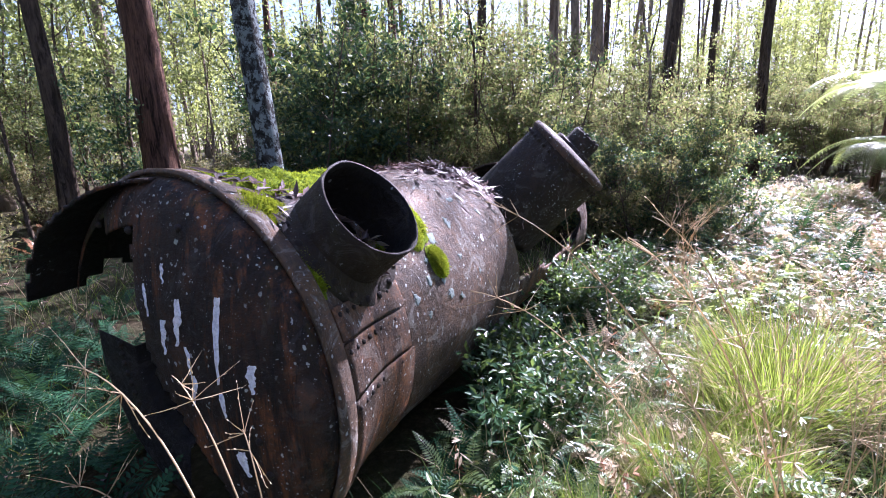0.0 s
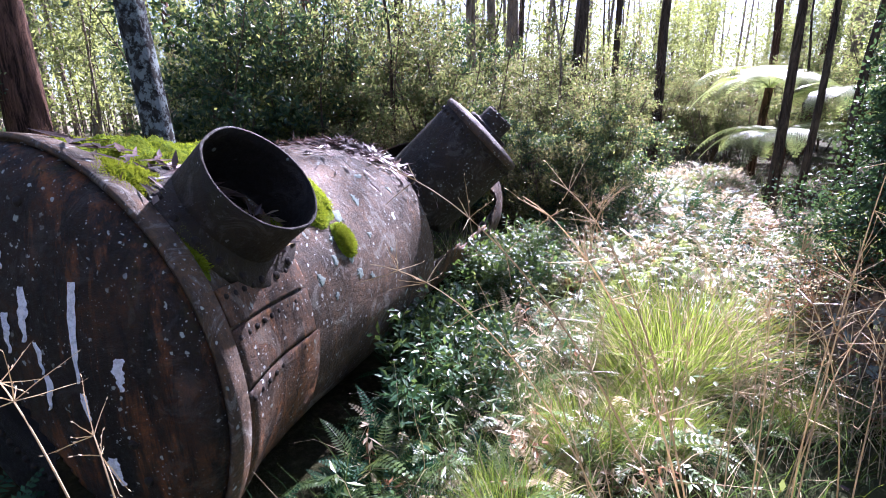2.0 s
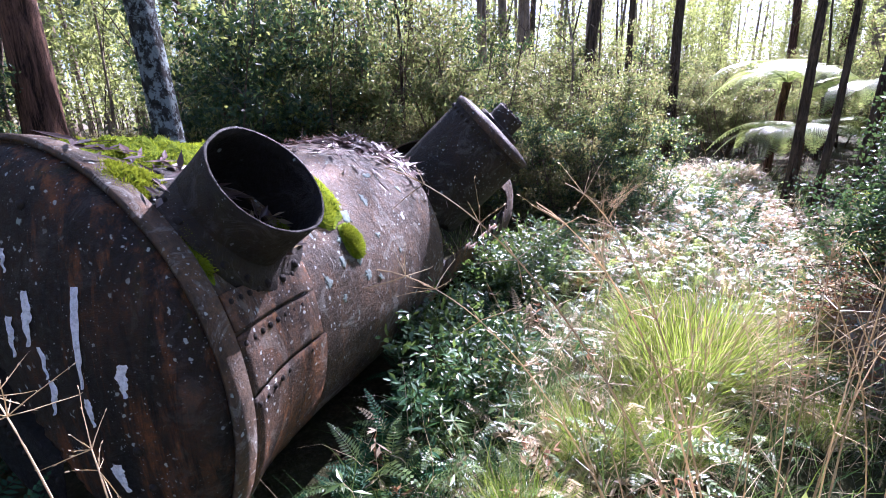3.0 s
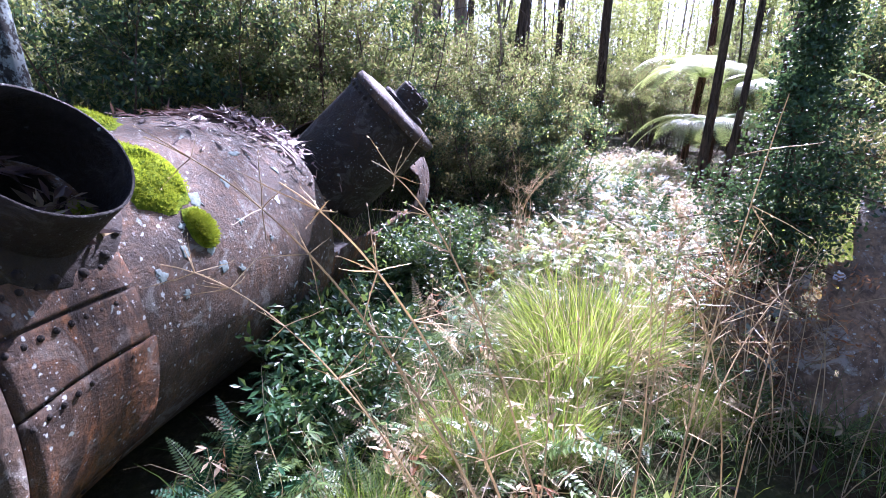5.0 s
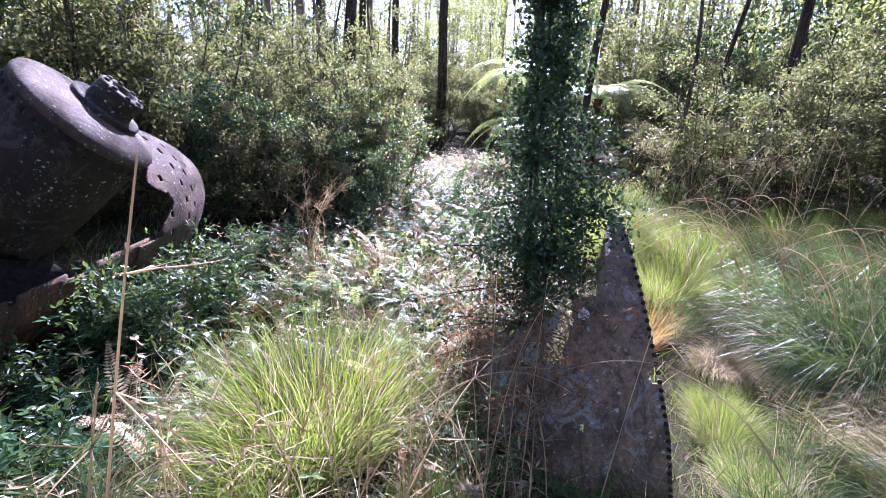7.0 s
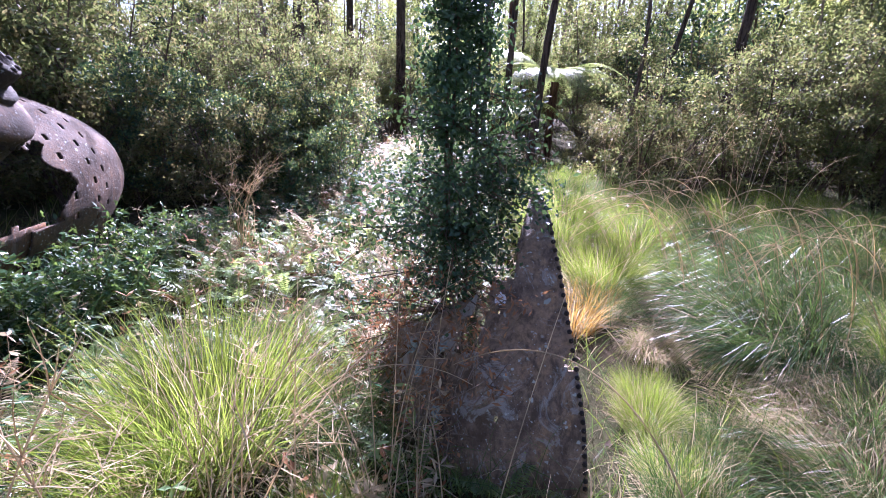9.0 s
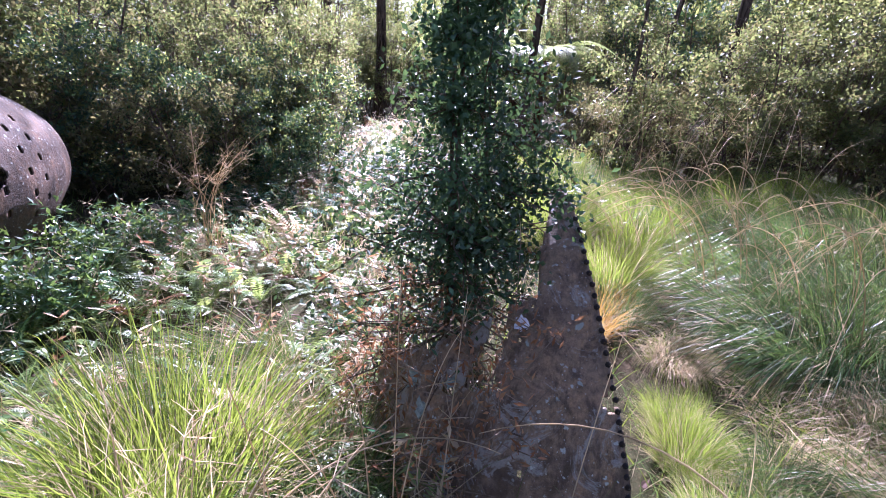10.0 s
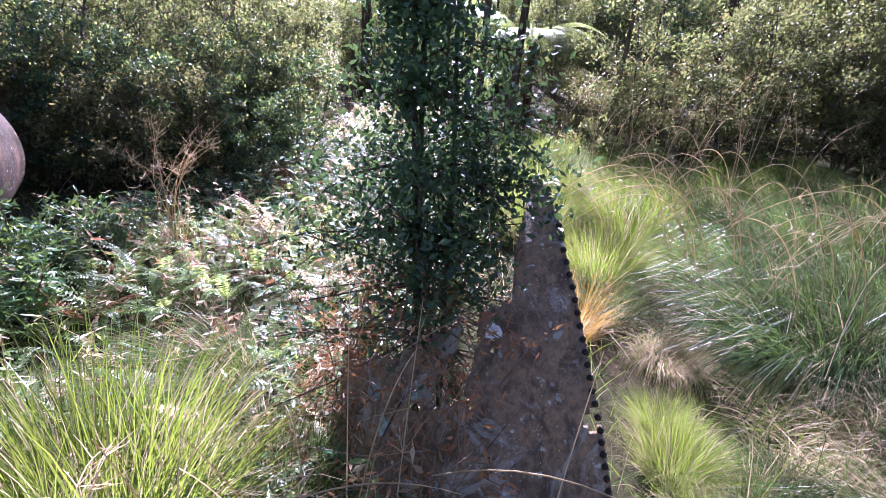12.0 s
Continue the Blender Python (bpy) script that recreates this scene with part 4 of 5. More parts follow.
def loose_grass():
    b = Buf()
    for _ in range(27000):
        x, y = rnd(-4, 9), rnd(-1, 9)
        if near_path(x, y, 0.35) or near_boiler(x, y, 0.3) or noise.noise((x * 0.7, y * 0.7, 5)) < -0.12:
            continue
        way = Vector((rnd(-0.7, 0.7), rnd(-0.7, 0.7), 1))
        b.blade((x, y, gz(x, y) - 0.01), way, rnd(0.12, 0.42), rnd(0.003, 0.006), rnd(0.3, 1.3), 0 if random.random() < 0.5 else 1 if random.random() < 0.55 else 2, 3)
    for _ in range(4200):
        x, y = rnd(-1.0, 3.6), rnd(0.55, 2.6)
        if near_path(x, y, 0.4) or near_boiler(x, y, 0.25) or in_fragment(x, y, 0.02):
            continue
        way = Vector((rnd(-0.8, 0.6), rnd(-0.6, 0.6), 1))
        b.blade((x, y, gz(x, y) - 0.01), way, rnd(0.2, 0.55), rnd(0.003, 0.007), rnd(0.3, 1.4), random.choice((0, 0, 2)), 4)
    for _ in range(9000):
        a, r = rnd(0, 6.283), rnd(3, 15)
        x, y = 1.2 + r * math.cos(a), 1.5 + r * math.sin(a)
        if near_boiler(x, y, 0.1):
            continue
        b.blade((x, y, gz(x, y) - 0.01), Vector((rnd(-0.7, 0.7), rnd(-0.7, 0.7), 1)), rnd(0.2, 0.5), rnd(0.004, 0.008), rnd(0.3, 1.3), random.choice((0, 0, 2)), 3)
    tagged(new("loose_grass", b.mesh("loose_grass", [GRASS_DEEP, GRASS, STRAW])), "thin green and straw grass over the forest floor", "grass", kind="stuff")
    b = Buf()
    for _ in range(9000):
        a, r = rnd(0, 6.283), 14 * math.sqrt(random.random())
        x, y = 1.5 + r * math.cos(a), 2 + r * math.sin(a)
        if near_boiler(x, y, -0.1):
            continue
        b.leaf((x, y, gz(x, y) + rnd(0.005, 0.03)), (any_way() * Vector((1, 1, 0.25))).normalized(), any_way(3), rnd(0.06, 0.13), rnd(0.014, 0.03))
    tagged(new("fallen_leaves", b.mesh("fallen_leaves", [DEAD_LEAF])), "brown fallen gum leaves on the forest floor", "leaf litter", kind="stuff")
    b = Buf()
    for _ in range(7000):
        x, y = random.gauss(4.5, 0.75), random.gauss(1.5, 0.6)
        if in_fragment(x, y, 0.05) or near_path(x, y, 0.5):
            continue
        b.blade((x, y, gz(x, y) + 0.01), Vector((rnd(-1, 1), rnd(-1, 1), rnd(0.05, 0.5))), rnd(0.12, 0.34), rnd(0.003, 0.006), rnd(0.2, 0.8), 0 if random.random() < 0.72 else 1, 3)
    tagged(new("flattened_grass", b.mesh("flattened_grass", [STRAW, GRASS])), "flattened straw-coloured grass beside the torn plate", "grass", kind="stuff")


loose_grass()


def undergrowth():
    """Low tangle of leafy sprigs, dead fern and straw between the ferns."""
    b = Buf()
    for _ in range(5200):
        p = clearing()
        if not p:
            continue
        x, y = p
        pts = limb_path((x, y, gz(x, y)), (rnd(-0.6, 0.6), rnd(-0.6, 0.6), 1), rnd(0.15, 0.5), 5, 0.25, 0.0)
        kind = random.choice((0, 0, 0, 1, 2, 3, 3, 3, 3))
        b.tube(pts, [0.0022, 0.002, 0.0017, 0.0013, 0.001, 0.0007], 3, 3, False)
        for c in pts[1:]:
            for _ in range(random.randint(2, 4)):
                w = (any_way() * Vector((1, 1, 0.45))).normalized()
                b.leaf(c, w, any_way(3.5), rnd(0.03, 0.075), rnd(0.008, 0.022), kind)
    tagged(new("undergrowth", b.mesh("undergrowth", [FERN, FERN_SHADE, FERN_DEAD, STRAW])), "low tangle of green sprigs, dead fern and straw", "undergrowth", kind="stuff")


undergrowth()


# ---- shrubs and trees ----
def shrub_kind(height, width, leaves, leaf_l, leaf_w, mats, stems, label, name="shrub", up=0.3, tight=0.1, low=0.06, clump=24):
    top = holder(name, Matrix(), label, "shrub", "understorey shrubs")
    tips = []
    tb = Buf()
    for _ in range(stems):
        b = Buf()
        a = rnd(0, 6.283)
        way = Vector((math.cos(a) * width / height * rnd(0.1, 0.9), math.sin(a) * width / height * rnd(0.1, 0.9), 1))
        pts = limb_path((0.08 * math.cos(a), 0.08 * math.sin(a), -0.1), way, height * rnd(0.75, 1.0), 8, 0.12, 0.05)
        b.tube(pts, [0.016 * (1 - 0.8 * k / 8) + 0.003 for k in range(9)], 5)
        for k in range(2, 9):
            for _ in range(3):
                w = (any_way() * Vector((1, 1, 0.5)) + Vector((0, 0, 0.35))).normalized()
                tw = limb_path(pts[k], w, width * rnd(0.18, 0.5), 3, 0.3, 0.08)
                tb.tube(tw, [0.006, 0.004, 0.003, 0.002], 3, 0, False)
                tips += tw[1:]
        part("stem", b.mesh("stem", [BARK_TWIG], True), top)
    tagged(part("twig_spray", tb.mesh("twig_spray", [BARK_TWIG]), top), kind="stuff")
    b = Buf()
    tips = [p for p in tips if p.z > height * low]
    clumps = random.sample(tips, min(len(tips), int(clump * height)))
    for _ in range(leaves):
        c = random.choice(clumps) + Vector((random.gauss(0, tight), random.gauss(0, tight), random.gauss(0, tight * 0.7)))
        w = any_way(up)
        b.leaf(c, w, any_way(0.6), leaf_l * rnd(0.6, 1.3), leaf_w * rnd(0.7, 1.2), 0 if random.random() < 0.75 else 1)
    part("foliage", b.mesh("foliage", mats), top)
    return top


OLIVE = [shrub_kind(2.9, 1.7, 8500, 0.062, 0.03, [TEATREE, TEATREE_DRY], 7, "fine-leaved olive green tea-tree shrub") for _ in range(3)]
BROWN = [shrub_kind(1.5, 1.5, 6000, 0.055, 0.026, [TEATREE_DRY, TEATREE], 6, "low twiggy brown-green shrub") for _ in range(2)]
DARK = [shrub_kind(3.2, 1.6, 4500, 0.1, 0.042, [SHRUB_DARK, GUM_LEAF], 4, "dark glossy-leaved understorey shrub") for _ in range(2)]
SAPLING = [shrub_kind(6.5, 2.6, 5200, 0.13, 0.045, [GUM_LEAF, TEATREE], 4, "young gum sapling with loose yellow-green foliage", "young_gum", tight=0.26, low=0.2, clump=14) for _ in range(2)]
CENTRE = Vector((CENTRE_X, CENTRE_Y))


def polar(az, r):
    return CENTRE.x + r * math.sin(radians(az)), CENTRE.y + r * math.cos(radians(az))


def sighted(az, r):
    """From the first eye: degrees to the right of straight ahead, and metres."""
    return 0.05 + r * math.sin(radians(az)), -0.04 + r * math.cos(radians(az))


def sector(a0, a1, r0, r1, skip=None):
    def f():
        az, r = rnd(a0, a1), math.sqrt(rnd(r0 * r0, r1 * r1))
        x, y = polar(az, r)
        if near_boiler(x, y, 0.5) or near_path(x, y, 2.0) or (skip and skip(az, r, x, y)):
            return None
        return x, y
    return f


def glade(x, y):
    """The gap in the young trees that lets the sun onto the tussocks."""
    return abs((x - 5.2) * 0.8 - (y - 1.7) * 0.6) < 2.0 and math.hypot(x - 5.2, y - 1.7) < 13


pile = lambda az, r, x, y: -52 < az < -33 and r < 10.5
lane = lambda az, r, x, y: 29 < az < 51 and r < 14.5
for x, y in scatter(26, sector(-14, 25, 7.2, 11.5), 0.75):
    put(random.choice(OLIVE), x, y, rnd(0.5, 1.15))
for x, y in scatter(11, sector(6, 27, 6.3, 7.6), 0.6):
    put(random.choice(DARK), x, y, rnd(0.35, 0.6))
for x, y in scatter(12, sector(-8, 21, 6.4, 7.8), 0.7):
    put(random.choice(BROWN), x, y, rnd(0.7, 1.1))
for x, y in scatter(26, sector(52, 100, 7.9, 11.5, lane), 0.7):
    put(random.choice(OLIVE + BROWN), x, y, rnd(0.75, 1.05))
for x, y in scatter(24, sector(-62, -8, 5.2, 9, pile), 0.6):
    put(random.choice(BROWN), x, y, rnd(0.4, 0.75))
for x, y in scatter(16, sector(-62, -14, 7.5, 12, pile), 0.9):
    put(random.choice(BROWN + DARK), x, y, rnd(0.6, 1.0))
for x, y in scatter(70, sector(-75, 110, 11.5, 24, lane), 1.3):
    put(random.choice(OLIVE + DARK + OLIVE), x, y, rnd(0.8, 1.35))
for x, y in scatter(84, sector(-80, 110, 12.5, 34, lane), 1.6):
    kind, size, turn = random.choice(SAPLING), rnd(0.7, 1.35), rnd(0, 360)
    if not glade(x, y):
        put(kind, x, y, size, turn)
for x, y in scatter(22, sector(29, 46, 14.8, 24), 1.0):
    put(random.choice(OLIVE + BROWN), x, y, rnd(0.7, 1.1))
for x, y in scatter(34, sector(46, 105, 10.5, 17, lane), 0.9):
    kind, size, turn = random.choice(OLIVE + DARK + SAPLING), rnd(0.8, 1.2), rnd(0, 360)
    if not glade(x, y):
        put(kind, x, y, size, turn)
for x, y in scatter(30, sector(110, 290, 6, 16), 1.6):
    put(random.choice(OLIVE + DARK), x, y, rnd(0.8, 1.2))
for az, r, s in ((-24, 7.2, 1.0), (-17, 7.6, 1.1), (-10, 8.0, 1.0), (-20, 9.5, 1.2), (-4, 9.0, 1.0)):
    put(DARK[0] if s > 1.05 else DARK[1], *polar(az, r), s)


def crown_mesh(n, spread, high, leaf_l):
    b = Buf()
    clumps = [Vector((random.gauss(0, spread), random.gauss(0, spread), rnd(0, high))) for _ in range(26)]
    for _ in range(n):
        c = random.choice(clumps)
        p = c + Vector((random.gauss(0, 0.42), random.gauss(0, 0.42), random.gauss(0, 0.28)))
        b.leaf(p, any_way(-0.7), any_way(), leaf_l * rnd(0.7, 1.3), leaf_l * 0.2, 0)
    return b.mesh("crown", [GUM_LEAF])


CROWNS = [crown_mesh(1500, 1.25, 4.5, 0.17) for _ in range(3)]


def sunny(x, y):
    """The open lane through which the sun reaches the clearing."""
    v = Vector((x - 2.2, y - 3.6, 0))
    s = Vector((sun_dir.x, sun_dir.y, 0)).normalized()
    return v.dot(s) > 0 and abs(v.cross(s).z) < 4.2


def gum_tree(x, y, r, h, mat, label, lean=(0, 0), sprays=0, crown=True, name="gum_tree", bend=0.05, limbs=3, sides=14):
    top = holder(name, pose(x, y, gz(x, y), 0, 0, 0), label, "tree", "forest trees")
    b = Buf()
    pts, rad = [], []
    n = 16
    sx = rnd(0, 50)
    for k in range(n + 1):
        t = k / n
        z = h * t ** 1.25 - (0.2 if k == 0 else 0)
        pts.append(Vector((lean[0] * z + bend * noise.noise((z * 0.35, sx, 0)) * max(z, 0) ** 0.6, lean[1] * z + bend * noise.noise((z * 0.35, sx, 5)) * max(z, 0) ** 0.6, z)))
        rad.append(r * (1 - 0.75 * t) * (1 + 0.35 * math.exp(-z * 2.2)))
    b.tube(pts, rad, sides)
    for i, v in enumerate(b.v):
        q = 0.1 * r * noise.noise((v.x * 3 / max(r, 0.1) * 0.4, v.y * 3 / max(r, 0.1) * 0.4, v.z * 0.8 + sx))
        c = pts[min(i // sides, n)]
        b.v[i] = v + (v - c).normalized() * q if (v - c).length > 1e-6 else v
    part("trunk", b.mesh("trunk", [mat], True), top)
    ends = []
    for k in range(limbs):
        i = random.randint(9, 14)
        a = rnd(0, 6.283)
        bb = Buf()
        lp = limb_path(pts[i], (math.cos(a), math.sin(a), 0.7), h * rnd(0.12, 0.22), 5, 0.2, 0.1)
        bb.tube(lp, [rad[i] * 0.5 * (1 - 0.15 * q) for q in range(6)], 6)
        part("limb", bb.mesh("limb", [mat], True), top)
        ends.append(lp[-1])
    if crown:
        for e in ends + [pts[-1]]:
            part("crown", random.choice(CROWNS), top, m=pose(e.x, e.y, e.z - 1.2, 0, 0, rnd(0, 360)) @ Matrix.Scale(rnd(0.6, 0.95), 4))
    return top


TREES = (
    (-31.4, 10.0, 0.31, 17, BARK_RED, "stout red-brown stringybark tree with rough bark", (-0.025, 0)),
    (-20.6, 4.4, 0.125, 11, BARK_GREY, "leaning tree trunk crusted with pale grey lichen", (-0.035, 0.02)),
    (-13.9, 11.7, 0.075, 9, BARK_TWIG, "slim grey-brown sapling behind the boiler", (0.0, 0)),
    (-10.5, 17.0, 0.32, 20, BARK_PALE, "tall smooth pale-barked gum tree", (-0.02, 0)),
    (3.5, 16.0, 0.19, 18, BARK_DARK, "dark straight forest trunk above the shrubs", (0.005, 0)),
    (23.3, 12.0, 0.14, 16, BARK_DARK, "dark forest trunk above the shrubs", (0.03, 0)),
    (-39.7, 10.0, 0.15, 15, BARK_DARK, "dark forest tree at the edge of the clearing", (0.01, 0)),
    (-44.5, 14.0, 0.2, 18, BARK_PALE, "pale gum tree deeper in the forest", (-0.05, 0)),
    (-34.5, 16.0, 0.16, 18, BARK_PALE, "slender pale gum tree in the open forest", (-0.02, 0)),
    (32.0, 16.0, 0.16, 16, BARK_DARK, "thin dark forest tree", (0.02, 0)),
    (43.4, 9.4, 0.075, 13, BARK_DARK, "slender dark trunk beside the tree ferns", (0.02, 0.0)),
    (45.6, 9.0, 0.055, 12, BARK_DARK, "slender crooked trunk beside the tree ferns", (0.03, 0.0)),
    (48.2, 9.9, 0.07, 13, BARK_DARK, "slender leaning trunk beside the tree ferns", (0.06, 0.0)),
    (57.5, 9.9, 0.045, 11, BARK_DARK, "forked dark tree at the clearing's edge", (0.16, -0.1)),
    (63.5, 10.5, 0.09, 11, BARK_DARK, "dark tree leaning over the tussocks", (0.05, -0.05)),
    (12.0, 20.0, 0.14, 17, BARK_PALE, "thin pale gum trunk in the forest", (0.0, 0)),
    (16.0, 24.0, 0.2, 19, BARK_PALE, "pale gum trunk in the forest", (0.01, 0)),
)
for az, r, rad, h, mat, label, lean in TREES:
    x, y = sighted(az, r)
    gum_tree(x, y, rad, h, mat, label, lean, crown=not sunny(x, y))
for x, y in scatter(30, sector(-50, 95, 7.5, 15, lane), 1.0):
    gum_tree(x, y, rnd(0.02, 0.045), rnd(5, 9), random.choice((BARK_DARK, BARK_TWIG, BARK_PALE)), "thin sapling pole among the shrubs", (rnd(-0.12, 0.12), rnd(-0.08, 0.08)), crown=False, limbs=4, sides=6, bend=0.25)
# Two added trees: their unseen crowns throw shade on the left ferns.
gum_tree(*sighted(27.6, 14.1), 0.11, 13.0, BARK_DARK, "thin forest tree with a full crown behind the shrubs", limbs=4)
gum_tree(*sighted(24.1, 14.8), 0.12, 13.5, BARK_DARK, "thin forest tree with a full crown beyond the tree ferns", limbs=5)
for x, y in scatter(85, sector(-80, 115, 15, 48), 1.5):
    gum_tree(x, y, rnd(0.07, 0.26), rnd(13, 21), random.choice((BARK_DARK, BARK_PALE, BARK_PALE, BARK_RED)), "forest gum tree far behind the clearing", (rnd(-0.05, 0.05), rnd(-0.03, 0.03)), limbs=2, sides=8, crown=random.random() < 0.6 and not sunny(x, y))
# Unseen trees behind the walk, crowned thickly to cut the sky light.
for x, y in scatter(48, sector(115, 285, 5, 26), 2.0):
    gum_tree(x, y, rnd(0.1, 0.26), rnd(12, 19), random.choice((BARK_DARK, BARK_PALE, BARK_RED)), "unseen forest gum tree behind the walk, holds back sky light", limbs=4, sides=8)


def far_woods():
    """The woods that close the view on every side."""
    b = Buf()
    for _ in range(420):
        a, r = rnd(-65, 110) if random.random() < 0.7 else rnd(0, 360), rnd(32, 75)
        x, y = polar(a, r)
        h = rnd(10, 20)
        b.tube([(x, y, gz(x, y) - 0.3), (x + rnd(-0.3, 0.3), y, h * 0.5), (x + rnd(-0.7, 0.7), y, h)], [rnd(0.1, 0.28), 0.12, 0.04], 5, 2)
        for _ in range(11):
            c = Vector((x + random.gauss(0, 1.6), y + random.gauss(0, 1.6), rnd(1.0, h)))
            for _ in range(34):
                b.leaf(c + Vector((random.gauss(0, 0.7), random.gauss(0, 0.7), random.gauss(0, 0.5))), any_way(), any_way(), rnd(0.25, 0.5), rnd(0.1, 0.18), random.randint(0, 1))
    tagged(new("far_woods", b.mesh("far_woods", [GUM_LEAF, TEATREE, BARK_PALE])), "dense far gum woods around the clearing", "forest", kind="stuff")


far_woods()


def tree_fern(x, y, h, n, size):
    top = holder("tree_fern", pose(x, y, gz(x, y)), "tree fern with a shaggy brown trunk and sunlit fronds", "tree fern", "tree ferns")
    b = Buf()
    pts = limb_path((0, 0, -0.1), (0, 0, 1), h + 0.1, 8, 0.04, 0.1)
    b.tube(pts, [0.085 + 0.015 * noise.noise((k, x, 0)) for k in range(9)], 10)
    for _ in range(500):
        a, z = rnd(0, 6.283), rnd(0, h)
        b.blade((0.11 * math.cos(a), 0.11 * math.sin(a), z), (math.cos(a), math.sin(a), -0.8), rnd(0.06, 0.16), 0.008, 0.6, 0, 2)
    part("trunk", b.mesh("trunk", [BARK_RED]), top)
    for k in range(n):
        b = Buf()
        L = size * rnd(0.85, 1.1)
        rib = [Vector((L * (t - 0.1 * t * t), 0, L * (0.75 * t - 0.98 * t * t))) for t in span(0, 1, 30)]
        b.tube(rib[::3], [0.012 * (1 - 0.085 * q) for q in range(11)], 4, 0, False)
        for q in range(3, 30):
            t = q / 30
            d = (rib[q + 1] - rib[q - 1]).normalized()
            w = L * 0.26 * (min(1, t * 3) * (1 - t ** 2.5) + 0.03)
            for s in (-1, 1):
                way = (Vector((0, s, -0.12)) + 0.3 * d).normalized()
                for e in range(9):
                    c = rib[q] + way * w * (e + 0.5) / 9
                    for g in (-1, 1):
                        b.leaf(c, (d * g + 0.3 * way).normalized(), Vector((0, 0, 1)), L / 30 * 0.75 * (1 - 0.5 * e / 9), w / 9 * 0.8)
        part("frond", b.mesh("frond", [TREEFERN]), top, m=pose(pts[-1].x, pts[-1].y, pts[-1].z, 0, rnd(-12, 6), 360 * k / n + rnd(-8, 8)))


tree_fern(*sighted(41.5, 13.6), 2.0, 13, 1.9)
tree_fern(*sighted(43.5, 11.8), 0.9, 12, 1.7)
tree_fern(*sighted(49.0, 12.6), 1.6, 12, 1.7)


def bush_in_fragment():
    """Narrow dark shrub that grows up through the torn plate."""
    top = holder("dark_shrub", pose(2.89, 2.14, -0.05), "narrow dark green small-leaved shrub growing through the torn plate", "shrub")
    random.seed(41)
    tips = []
    tb = Buf()
    for k in range(3):
        b = Buf()
        a = rnd(0, 6.283)
        pts = limb_path((0.06 * math.cos(a), 0.06 * math.sin(a), 0), (0.03 * math.cos(a), 0.03 * math.sin(a), 1), rnd(2.4, 3.3), 12, 0.035, 0.08)
        b.tube(pts, [0.012 * (1 - 0.07 * q) for q in range(13)], 6)
        for q in range(1, 13):
            for _ in range(14 if pts[q].z < 1.3 else 9):
                w = (any_way() * Vector((1, 1, 0.4)) + Vector((0, 0, -0.05))).normalized()
                reach = (0.4 if 0.3 < pts[q].z < 1.3 else 0.2 if pts[q].z < 1.5 else 0.09) * rnd(0.4, 1.1) * (1.3 if pts[q].z < 0.9 and w.y > w.x else 1)
                tw = limb_path(pts[q], w, reach, 3, 0.25, -0.05)
                tb.tube(tw, [0.005, 0.004, 0.003, 0.002], 3, 0, False)
                tips += tw[1:]
        part("stem", b.mesh("stem", [BARK_TWIG], True), top)
    tagged(part("twig_spray", tb.mesh("twig_spray", [BARK_TWIG]), top), kind="stuff")
    b = Buf()
    tips = [p for p in tips if p.z > 0.62 + 0.25 * (p.x - p.y) and not (p.x - p.y > 0.3 and p.z < 0.98)]
    tips = random.sample(tips, int(0.75 * len(tips)))
    for _ in range(21000):
        p = random.choice(tips) + Vector((random.gauss(0, 0.05), random.gauss(0, 0.05), random.gauss(0, 0.05)))
        b.leaf(p, any_way(), any_way(0.5), rnd(0.018, 0.036), rnd(0.012, 0.02), 0)
    part("foliage", b.mesh("foliage", [SHRUB_DARK]), top)


bush_in_fragment()


# ---- dry grass stalks close to the walk ----
def grass_stalk(base, mid, tip, whorls, thick=0.0026):
    """A dry stalk bent through three points, with whorls of bare seed spikes at its joints."""
    base, mid, tip = Vector((base[0], base[1], gz(*base) - 0.01)), Vector(mid), Vector(tip)
    b = Buf()
    ctrl = 2 * mid - 0.5 * (base + tip)
    pts = [base * (1 - t) ** 2 + ctrl * 2 * t * (1 - t) + tip * t * t for t in span(0, 1, 22)]
    b.tube([p - base for p in pts], [thick * (1 - 0.75 * k / 22) + 0.0004 for k in range(23)], 5)
    for q in range(whorls):
        i = int(21 - q * 2.6 - rnd(0, 1))
        if i < 6:
            break
        along = (pts[i + 1] - pts[i]).normalized()
        for _ in range(random.randint(3, 6)):
            w = (along * rnd(0.1, 0.9) + any_way()).normalized()
            tw = limb_path(pts[i] - base, w, rnd(0.04, 0.12), 3, 0.1, 0.0)
            b.tube(tw, [0.0013, 0.0011, 0.0009, 0.0004], 3, 0, False)
            for c in tw[1:]:
                b.leaf(c, (w + 0.4 * any_way()).normalized(), any_way(), 0.01, 0.003)
    ob = new("grass_stalk", b.mesh("grass_stalk", [STRAW]))
    ob.matrix_basis = Matrix.Translation(base)
    tagged(ob, "dry straw-coloured grass stalk with spiky seed whorls", "grass stalk", "dry stalks")


grass_stalk((0.98, 0.78), (0.58, 1.0, 0.86), (0.14, 1.2, 1.28), 6, 0.0034)
grass_stalk((0.95, 0.86), (0.68, 0.84, 0.82), (0.40, 0.88, 1.24), 6, 0.003)
grass_stalk((1.02, 0.95), (0.78, 1.03, 0.86), (0.55, 1.13, 1.24), 5, 0.003)
grass_stalk((0.86, 1.0), (0.5, 1.12, 0.72), (0.1, 1.3, 1.0), 5)
grass_stalk((-0.26, 0.58), (-0.42, 0.68, 0.78), (-0.82, 0.9, 0.98), 2, 0.003)
